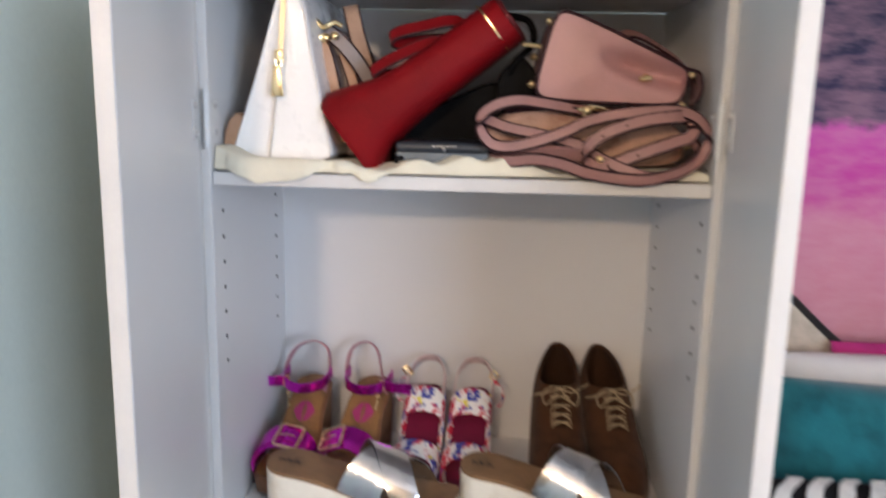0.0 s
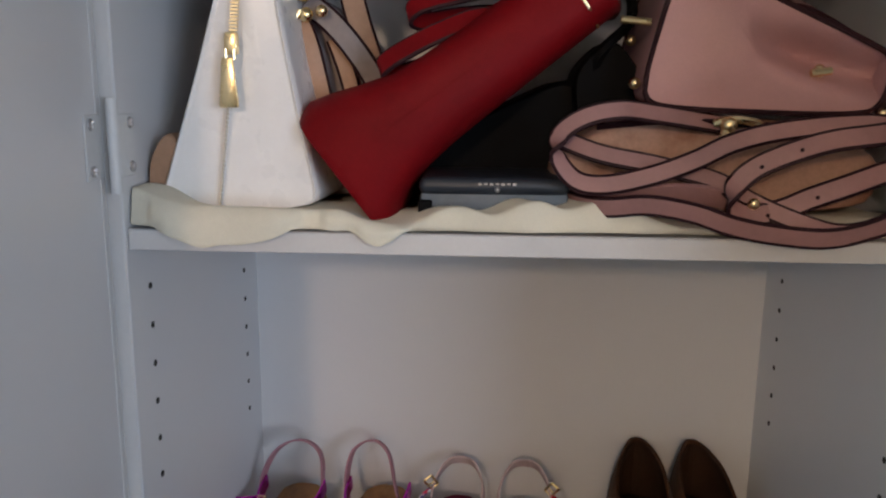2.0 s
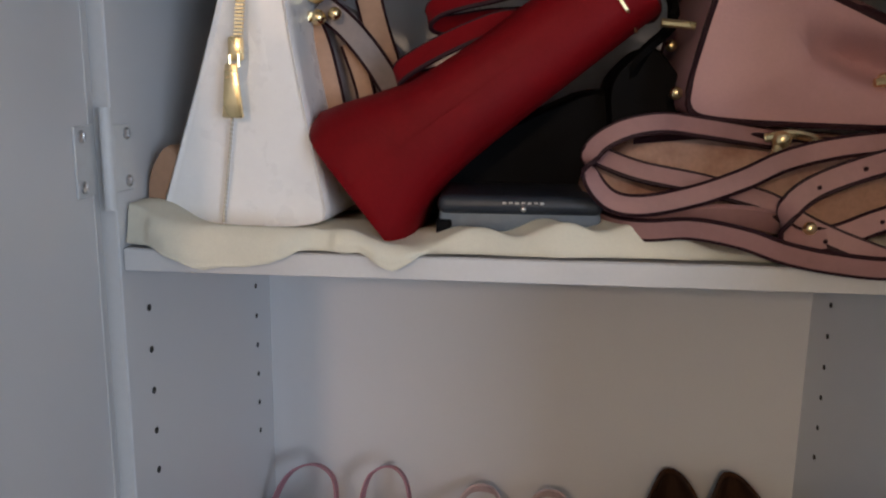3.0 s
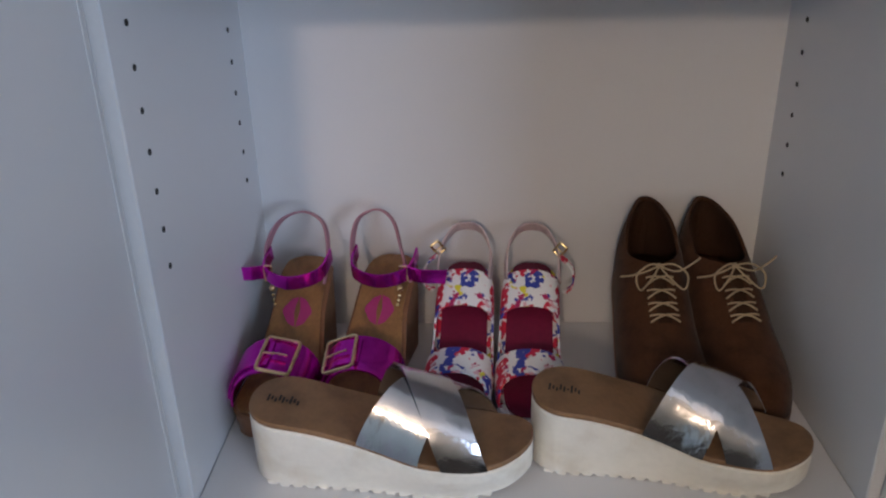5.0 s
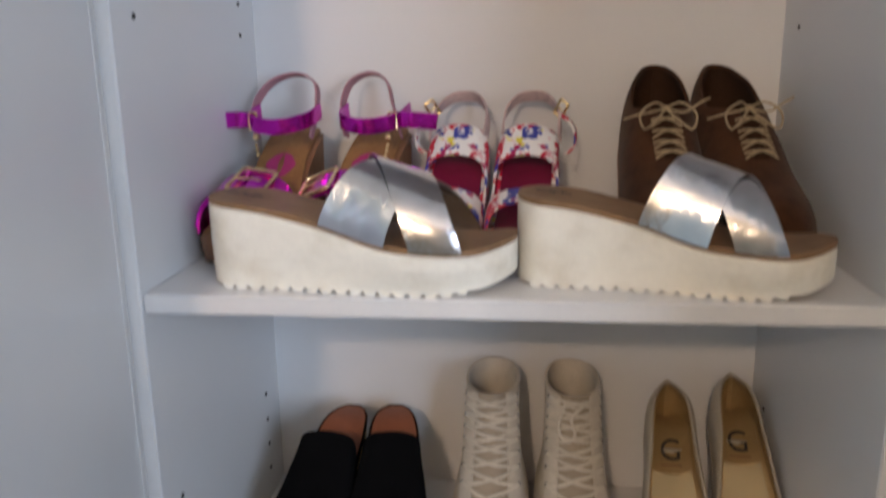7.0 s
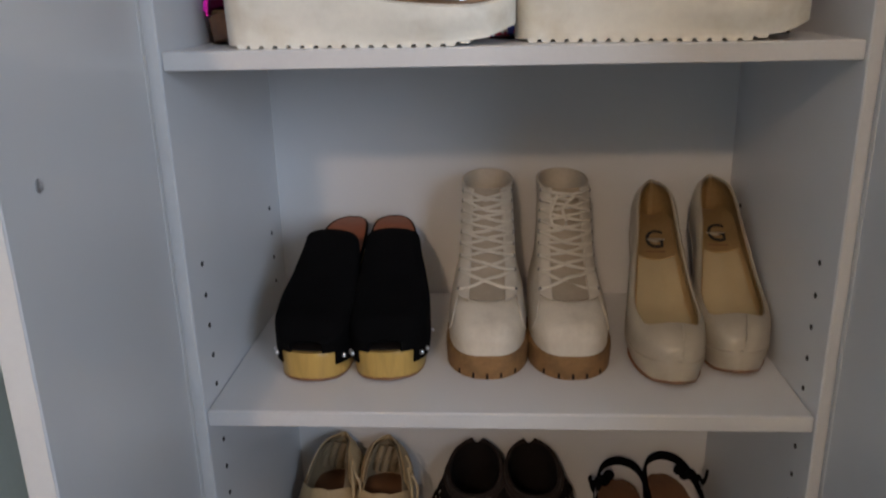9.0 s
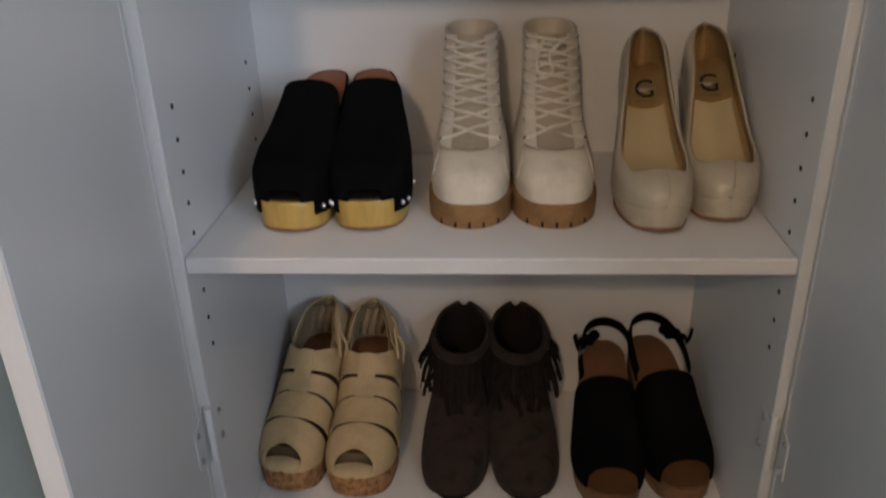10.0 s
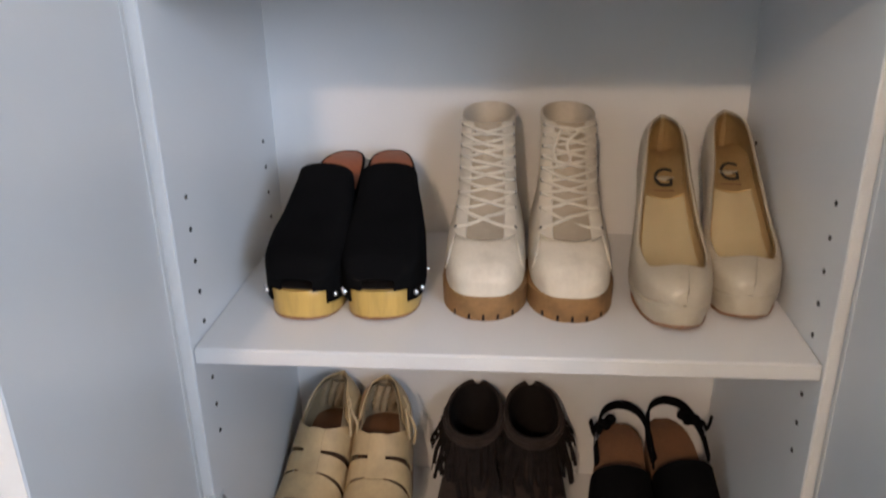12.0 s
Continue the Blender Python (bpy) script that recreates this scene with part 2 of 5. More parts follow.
def ip(*pts):
    """A smooth curve through (s, value) pairs that does not overshoot."""
    xs, ys = [p[0] for p in pts], [p[1] for p in pts]
    n = len(xs)
    d = [(ys[i + 1] - ys[i]) / (xs[i + 1] - xs[i]) for i in range(n - 1)]
    m = [d[0]] + [0 if d[i - 1] * d[i] <= 0 else 2 * d[i - 1] * d[i] / (d[i - 1] + d[i]) for i in range(1, n - 1)] + [d[-1]]

    def f(s):
        if s <= xs[0]:
            return ys[0]
        if s >= xs[-1]:
            return ys[-1]
        i = max(k for k in range(n - 1) if xs[k] <= s)
        w = xs[i + 1] - xs[i]
        t = (s - xs[i]) / w
        return ys[i] * (1 + 2 * t) * (1 - t) ** 2 + m[i] * w * t * (1 - t) ** 2 + ys[i + 1] * t * t * (3 - 2 * t) + m[i + 1] * w * t * t * (t - 1)
    return f


def grid(rows, closed=False, cap=False, bm=None):
    """Faces between rows of points. closed: each row is a ring. cap: fill the first and last ring."""
    bm = bm or bmesh.new()
    vs = [[bm.verts.new(p) for p in r] for r in rows]
    n = len(rows[0])
    for a, b in zip(vs, vs[1:]):
        for i in range(n if closed else n - 1):
            j = (i + 1) % n
            try:
                bm.faces.new((a[i], a[j], b[j], b[i]))
            except ValueError:
                pass
    if cap:
        bm.faces.new(vs[0])
        bm.faces.new(vs[-1])
    return bm


def shell(bm, thick, weld=True):
    if weld:
        bmesh.ops.remove_doubles(bm, verts=bm.verts, dist=0.0002)
        bmesh.ops.dissolve_degenerate(bm, edges=bm.edges, dist=0.00005)
    bmesh.ops.recalc_face_normals(bm, faces=bm.faces)
    bmesh.ops.solidify(bm, geom=bm.faces[:], thickness=thick)
    return bm


def smooth_line(pts, n=8, closed=False):
    P = [Vector(p) for p in pts]
    out = []
    k = len(P)
    for i in range(k if closed else k - 1):
        a, b, c, d = (P[(i - 1) % k], P[i], P[(i + 1) % k], P[(i + 2) % k]) if closed else (P[max(i - 1, 0)], P[i], P[i + 1], P[min(i + 2, k - 1)])
        for j in range(n):
            t = j / n
            out.append(0.5 * (2 * b + (c - a) * t + (2 * a - 5 * b + 4 * c - d) * t * t + (3 * b - a - 3 * c + d) * t ** 3))
    if not closed:
        out.append(P[-1])
    return out


def tube(line, r, sides=6, closed=False, bm=None):
    L = [Vector(p) for p in line]
    rows, k = [], len(L)
    up = Vector((0.13, 0.2, 0.97))
    for i, p in enumerate(L):
        t = (L[(i + 1) % k] - L[i - 1]) if closed else (L[min(i + 1, k - 1)] - L[max(i - 1, 0)])
        t.normalize()
        a = t.cross(up)
        if a.length < 0.05:
            a = t.cross(Vector((1, 0, 0)))
        a.normalize()
        b = t.cross(a)
        rr = r(i / max(1, k - 1)) if callable(r) else r
        rows.append([p + rr * (math.cos(q) * a + math.sin(q) * b) for q in (2 * math.pi * j / sides for j in range(sides))])
    if closed:
        rows.append(rows[0])
    bm = grid(rows, True, not closed, bm)
    if closed:
        bmesh.ops.remove_doubles(bm, verts=bm.verts, dist=0.00001)
    return bm


def ribbon(line, across, width, thick, closed=False):
    """A flat band along a line; across: the direction of its width (a vector, or a function of the way along)."""
    L = [Vector(p) for p in line]
    rows, k = [], len(L)
    for i, p in enumerate(L):
        t = (L[(i + 1) % k] - L[i - 1]) if closed else (L[min(i + 1, k - 1)] - L[max(i - 1, 0)])
        t.normalize()
        a = Vector(across(i / max(1, k - 1)) if callable(across) else across)
        a = (a - t * a.dot(t)).normalized()
        b = t.cross(a)
        w, h = width / 2, thick / 2
        rows.append([p + a * w * x + b * h * z for x, z in ((-1, -0.6), (-0.94, 1), (0, 1.25), (0.94, 1), (1, -0.6), (0.94, -1), (-0.94, -1))])
    if closed:
        rows.append(rows[0])
    bm = grid(rows, True, not closed)
    if closed:
        bmesh.ops.remove_doubles(bm, verts=bm.verts, dist=0.00001)
    return bm


def edge_lines(line, across, width):
    out = []
    for sgn in (-1, 1):
        q = []
        for i, p in enumerate(line):
            t = (line[min(i + 1, len(line) - 1)] - line[max(i - 1, 0)]).normalized()
            a = Vector(across(i / max(1, len(line) - 1)) if callable(across) else across)
            a = (a - t * a.dot(t)).normalized()
            q.append(p + a * sgn * width / 2)
        out.append(q)
    return out


def dots(name, points, r, flat, mat, parent, label="", seg=8):
    """Small alike fittings, each an object of its own on one mesh."""
    me = mesh_of(name, ball((0, 0, 0), r, flat, seg=seg), mat)
    for p in points:
        ob = new(name, me)
        ob.parent, ob.location = parent, p
        tagged(ob, label)


def ball(p, r, flat=1.0, bm=None, seg=10):
    bm = bm or bmesh.new()
    v = bmesh.ops.create_uvsphere(bm, u_segments=seg, v_segments=seg // 2 + 1, radius=r)["verts"]
    bmesh.ops.transform(bm, matrix=Matrix.Translation(p) @ Matrix.Diagonal((1, flat, 1, 1)), verts=v)
    return bm


# ---- shoe forms: toe tip at y = 0, heel towards +y, s runs from toe (0) to heel (1) ----
class Foot:
    def __init__(self, length, width, side, bottom, top, height, toe=0.2, heel=0.12, outline=None, bend=0.05):
        self.L, self.W, self.side = length, width, side
        self.zb, self.zt, self.h = bottom, top, height
        self.toe, self.heel = toe, heel
        self.o = outline or ip((0, 0.86), (0.15, 0.95), (0.3, 1.0), (0.5, 0.86), (0.66, 0.74), (0.85, 0.74), (1, 0.72))
        self.bend = bend

    def w(self, s):
        f = 1.0
        if s < self.toe:
            f = math.sqrt(max(0, 1 - (1 - s / self.toe) ** 2)) ** 0.85
        if s > 1 - self.heel:
            f = math.sqrt(max(0, 1 - (1 - (1 - s) / self.heel) ** 2)) ** 0.9
        return self.W / 2 * self.o(s) * f

    def c(self, s):
        return self.side * self.W * self.bend * math.sin(math.pi * min(1, s * 1.1)) - self.side * self.W * self.bend

    def P(self, s, a, lift=0.0, power=0.78):
        th = math.pi * (1 - a)
        return Vector((self.c(s) + max(0.0, self.w(s) + (lift if self.w(s) > 0.006 else 0)) * math.cos(th), s * self.L + (max(0, lift) if s > 0.99 else 0), self.zt(s) + (self.h(s) + lift) * abs(math.sin(th)) ** power))

    def bed(self, s, x, lift=0.0):
        return Vector((self.c(s) + x * self.w(s), s * self.L, self.zt(s) + lift))


def steps(n):
    return [0.5 - 0.5 * math.cos(math.pi * (0.02 + 0.96 * i / (n - 1))) for i in range(n)]


def sole(f, n=30, grow=0.0, tuck=0.94, zt=None, zb=None, rows=4):
    """The solid under the footbed, with rounded top and bottom edges."""
    zt, zb = zt or f.zt, zb or f.zb
    rings = []
    for s in steps(n):
        w, c, y, b, t = f.w(s) + grow, f.c(s), s * f.L, zb(s), zt(s)
        e = min(0.003, (t - b) * 0.25)
        left = [(-w * tuck, b)] + [(-w * (tuck + (1 - tuck) * min(1, k / rows * 1.6)), b + e + (t - b - 2 * e) * k / rows) for k in range(rows + 1)] + [(-w + e, t)]
        mid = [(-w * 0.5, t), (0, t), (w * 0.5, t)]
        ring = [(c + x, y, z) for x, z in left] + [(c + x, y, z) for x, z in mid] + [(c - x, y, z) for x, z in reversed(left)] + [(c, y, b)]
        rings.append(ring)
    return grid(rings, True, True)


def footbed(f, s0=0.03, s1=0.997, inset=0.9, lift=0.001, thick=0.0015, n=18, cup=0.0006):
    rows = []
    for i in range(n):
        s = s0 + (s1 - s0) * (0.5 - 0.5 * math.cos(math.pi * i / (n - 1)))
        rows.append([f.bed(s, x * inset, lift + cup * x * x) for x in (-1, -0.83, -0.66, -0.5, -0.33, -0.17, 0, 0.17, 0.33, 0.5, 0.66, 0.83, 1)])
    return shell(grid(rows), thick, False)


def upper(f, s0, s1, am=None, na=22, ns=14, thick=0.0022, lift=0.0008, a0=0.0, a1=1.0, power=0.78):
    """Leather over the foot. s0, s1: where it begins and ends, by the way across (0 to 1). am: how far up each side it reaches (0.5: it meets in the middle)."""
    f0 = s0 if callable(s0) else (lambda a: s0)
    f1 = s1 if callable(s1) else (lambda a: s1)
    bm = bmesh.new()
    if am is None:
        rows = []
        for i in range(na + 1):
            a = a0 + (a1 - a0) * i / na
            rows.append([f.P(f0(a) + (f1(a) - f0(a)) * j / ns, a, lift, power) for j in range(ns + 1)])
        grid(rows, bm=bm)
    else:
        half = na // 2
        for side in (0, 1):
            rows = []
            for i in range(half + 1):
                v = i / half
                row = []
                for j in range(ns + 1):
                    q = 0.5 - 0.5 * math.cos(math.pi * j / ns)
                    a = v * 0.5
                    s = f0(a) + (f1(a) - f0(a)) * q
                    a = v * am(s)
                    row.append(f.P(s, 1 - a if side else a, lift, power))
                rows.append(row)
            grid(rows, bm=bm)
    return shell(bm, thick)


def drawn_in(bm, k=0.97, y0=0.1):
    """Pull a lining forward, clear of the back of its shoe."""
    for v in bm.verts:
        v.co.y = y0 + (v.co.y - y0) * k
    return bm


def ring_e(yf, yb):
    """Long low rings are squarer than the round ankle ones."""
    return 0.9 - 0.24 * min(1, max(0, (yb - yf - 0.12) / 0.12))


def ring_stack(slices, n=28, taper=0.18, side=1):
    """A boot from level rings: (z, front y, back y, half width, tilt)."""
    rows = []
    for z, yf, yb, hw, tilt in slices:
        row = []
        for k in range(n):
            q = 2 * math.pi * k / n
            sx, sy = math.cos(q), math.sin(q)
            e = ring_e(yf, yb)
            t = 0.5 + 0.5 * math.copysign(abs(sy) ** e, sy)
            y = yf + (yb - yf) * t
            x = hw * math.copysign(abs(sx) ** e, sx) * (1 - taper * (t - 0.35) * min(1, (yb - yf) / 0.15))
            row.append((x, y, z + tilt * (t - 0.5)))
        rows.append(row)
    return rows


def levels(prof, n):
    """Resample a list of slices smoothly."""
    k = len(prof)
    fs = [ip(*[(i, p[j]) for i, p in enumerate(prof)]) for j in range(5)]
    return [tuple(g(i * (k - 1) / (n - 1)) for g in fs) for i in range(n)]


# ---- the room ----
W, D, T = 0.578, 0.325, 0.016
S1, S2, S3, S4, TOP = 1.261, 0.802, 0.461, 0.085, 1.478
H = W / 2
ROOM_X0, ROOM_X1, ROOM_Y0, ROOM_Y1, ROOM_Z = -0.46, 2.7, -2.65, 1.02, 2.45
NICHE = 0.40


def structure(name, bm, mat, label, category):
    return tagged(new(name, mesh_of(name, bm, mat, 0)), label, category, kind="structure")


structure("floor", slab(ROOM_X0 - 0.1, ROOM_X1 + 0.1, ROOM_Y0 - 0.1, ROOM_Y1 + 0.1, -0.1, 0, 0), M["carpet"], "carpeted bedroom floor, coloured dark to cut bounced light", "floor")
structure("ceiling", slab(ROOM_X0 - 0.1, ROOM_X1 + 0.1, ROOM_Y0 - 0.1, ROOM_Y1 + 0.1, ROOM_Z, ROOM_Z + 0.1, 0), M["ceiling"], "plain white painted ceiling", "ceiling")
structure("wall_north", slab(NICHE, ROOM_X1, ROOM_Y1, ROOM_Y1 + 0.1, 0, ROOM_Z, 0), M["cream_wall"], "cream painted wall behind the bed", "wall")
structure("wall_north_jog", slab(ROOM_X0, NICHE, 0.36, ROOM_Y1 + 0.1, 0, ROOM_Z, 0), M["wall"], "grey-green wall that the cabinet stands against", "wall")
structure("wall_west", slab(ROOM_X0 - 0.1, ROOM_X0, ROOM_Y0 - 0.1, ROOM_Y1 + 0.1, 0, ROOM_Z, 0), M["wall"], "pale grey-green painted wall beside the cabinet", "wall")
structure("wall_east", slab(ROOM_X1, ROOM_X1 + 0.1, ROOM_Y0 - 0.1, ROOM_Y1 + 0.1, 0, ROOM_Z, 0), M["cream_wall"], "cream painted bedroom wall", "wall")
# the wall behind, with the window's opening
WX0, WX1, WZ0, WZ1 = 1.08, 2.32, 0.77, 2.07
bm = slab(ROOM_X0, WX0, ROOM_Y0 - 0.1, ROOM_Y0, 0, ROOM_Z, 0)
slab(WX1, ROOM_X1, ROOM_Y0 - 0.1, ROOM_Y0, 0, ROOM_Z, 0, bm=bm)
slab(WX0, WX1, ROOM_Y0 - 0.1, ROOM_Y0, 0, WZ0, 0, bm=bm)
slab(WX0, WX1, ROOM_Y0 - 0.1, ROOM_Y0, WZ1, ROOM_Z, 0, bm=bm)
structure("wall_south", bm, M["cream_wall"], "cream painted wall with a window opening", "wall")
SKIRT = 0.09
bm = slab(NICHE + 0.002, ROOM_X1, ROOM_Y1 - 0.014, ROOM_Y1 - 0.002, 0.0, SKIRT, 0.003)
structure("baseboard", bm, M["edge"], "white painted wooden baseboard", "baseboard")

# ---- the cabinet ----
cab = thing("storage_cabinet", pose(0, 0, 0), "white melamine two-door cabinet standing open against the wall", "cabinet")
FRONT = 0.0


def panel(name, dims, mat, parent=cab, label="", bevel=0.001):
    return part(name, slab(*dims, bevel=bevel), mat, parent, label, 30)


left_side = panel("side_panel", (-H - T, -H, FRONT, D + 0.004, 0.0, TOP + 0.0018), M["melamine"])
right_side = panel("side_panel", (H, H + T, FRONT, D + 0.004, 0.0, TOP + 0.0018), M["melamine"])
panel("back_panel", (-H, H, D, D + 0.004, S4 - T, TOP), M["melamine"], bevel=0)
panel("top_panel", (-H - T - 0.002, H + T + 0.002, -0.022, D + 0.004, TOP + 0.002, TOP + 0.002 + T), M["shelf"])
panel("bottom_panel", (-H, H, 0.004, D, S4 - T, S4), M["shelf"])
panel("plinth", (-H, H, 0.03, 0.045, 0.0, S4 - T), M["melamine"])
for z in (S1, S2, S3):
    sh = panel("shelf", (-H + 0.0006, H - 0.0006, 0.005, D - 0.001, z - T, z), M["shelf"])
    panel("edge_band", (-H + 0.0008, H - 0.0008, 0.0035, 0.0052, z - T + 0.0003, z - 0.0003), M["edge"], sh, "pale edging strip", 0.0006)
# front edging of the sides
for ob, x0 in ((left_side, -H - T), (right_side, H)):
    panel("edge_band", (x0 + 0.0005, x0 + T - 0.0005, -0.0012, 0.0002, 0.0, TOP + 0.0016), M["edge"], ob, "pale edging strip", 0.0004)

# drilled rows for the shelf pins
hole = bmesh.new()
bmesh.ops.create_cone(hole, cap_ends=True, segments=10, radius1=0.0026, radius2=0.0026, depth=0.0012)
bmesh.ops.rotate(hole, matrix=Matrix.Rotation(radians(90), 3, "Y"), verts=hole.verts)
hole_mesh = mesh_of("shelf_pin_hole", hole, M["hole"])
for side, ob in ((-1, left_side), (1, right_side)):
    for top in (1.274, 0.602):
        for y, dz in ((0.037, 0.0), (0.277, -0.010)):
            for k in range(9):
                z = top - 0.032 * k + dz
                if min(abs(z - q + T / 2) for q in (S1, S2, S3)) > 0.011:
                    h = new("shelf_pin_hole", hole_mesh)
                    h.location = (side * (H - 0.0002), y, z)
                    h.parent = ob


def screw_bm():
    bm = ball((0, 0, 0), 0.0042, 0.45)
    slab(-0.0026, 0.0026, -0.0023, -0.0015, -0.0005, 0.0005, 0, bm=bm)
    slab(-0.0005, 0.0005, -0.0023, -0.0015, -0.0026, 0.0026, 0, bm=bm)
    return bm


SCREW = mesh_of("screw", screw_bm(), M["steel"])


def screw(parent, m):
    ob = new("screw", SCREW)
    ob.parent = parent
    ob.matrix_local = m
    return ob


# doors, standing open a little short of square
LEAN, DOOR_W, DOOR_T = 8.4, 0.297, 0.016
for side in (-1, 1):
    door = part("door", slab(*sorted((0, side * DOOR_T)), -DOOR_W, 0, 0.012, TOP - 0.001, 0.0012), M["melamine"], cab, "open flat white door")
    door.matrix_local = pose(side * (H + 0.010), -0.004, 0, 0, 0, -side * LEAN)
    part("edge_band", slab(*sorted((side * 0.0004, side * (DOOR_T - 0.0004))), -DOOR_W - 0.0012, -DOOR_W, 0.012, TOP - 0.001, 0.0004), M["edge"], door, "pale edging strip")
    part("edge_band", slab(*sorted((-side * 0.0006, side * 0.0006)), -0.0095, 0.0, 0.012, TOP - 0.001, 0.0003), M["edge"], door, "pale edging strip")
    if side < 0:
        screw(door, pose(0.0005, -0.250, 0.748, 0, 0, 90))
    for zc in (1.322, 0.260):
        x = side * (H - 0.0008)
        hb = slab(*sorted((x, x - side * 0.0014)), -0.002, 0.0225, zc - 0.0225, zc + 0.0225, 0.0006)
        bmesh.ops.create_cone(hb, cap_ends=True, segments=14, radius1=0.0042, radius2=0.0042, depth=0.067, matrix=Matrix.Translation((side * (H + 0.0005), -0.0060, zc)))
        dl = slab(*sorted((0.0, side * 0.0014)), -0.036, -0.004, zc - 0.0225, zc + 0.0225, 0.0006)
        bmesh.ops.transform(dl, matrix=pose(side * (H + 0.0085), -0.004, 0, 0, 0, -side * LEAN), verts=dl.verts)
        me = bpy.data.meshes.new("tmp")
        dl.to_mesh(me)
        dl.free()
        hb.from_mesh(me)
        bpy.data.meshes.remove(me)
        hinge = part("hinge", hb, M["hinge"], cab, "nickel butt hinge")
        for dz in (-0.016, 0.016):
            screw(hinge, pose(x - side * 0.0022, 0.0145, zc + dz, 0, 0, -side * 90))
        dm = pose(side * (H + 0.0085), -0.004, 0, 0, 0, -side * LEAN)
        for dz in (-0.016, 0.016):
            screw(hinge, dm @ pose(-side * 0.001, -0.027, zc + dz, 0, 0, -side * 90))


# ---- shoes ----
def wedge_profile(front, heel, spring=0.006):
    zt = ip((0, front + 0.004), (0.12, front), (0.35, front + 0.004), (0.7, heel * 0.82), (0.9, heel), (1, heel + 0.001))
    zb = ip((0, spring), (0.14, 0.0), (0.5, 0.0), (1, 0.0))
    return zb, zt


def rect_buckle(w, h, r, m, pin=True):
    pts = []
    for x, z in ((-w, -h), (w, -h), (w, h), (-w, h)):
        for k in range(4):
            a0 = {(-1, -1): 180, (1, -1): 270, (1, 1): 0, (-1, 1): 90}[(1 if x > 0 else -1, 1 if z > 0 else -1)]
            a = radians(a0 + 30 * k)
            c = min(w, h) * 0.22
            pts.append(Vector((x - math.copysign(c, x) + c * math.cos(a), 0, z - math.copysign(c, z) + c * math.sin(a))))
    bm = tube(pts, r, 6, True)
    if pin:
        tube([Vector((-w, 0, 0)), Vector((0, -r * 1.3, 0)), Vector((w * 0.55, -r * 1.2, 0))], r * 0.6, 6, False, bm)
    bmesh.ops.transform(bm, matrix=m, verts=bm.verts)
    return bm


def on_surface(f, s, a, lift=0.002):
    """A frame on the leather: x across the foot, z towards the heel, -y outwards."""
    p = f.P(s, a, lift)
    x = (f.P(s, a + 0.02, lift) - f.P(s, a - 0.02, lift)).normalized()
    z = (f.P(s + 0.02, a, lift) - f.P(s - 0.02, a, lift)).normalized()
    y = z.cross(x).normalized()
    z = x.cross(y)
    return Matrix.Translation(p) @ Matrix((x, y, z)).transposed().to_4x4()


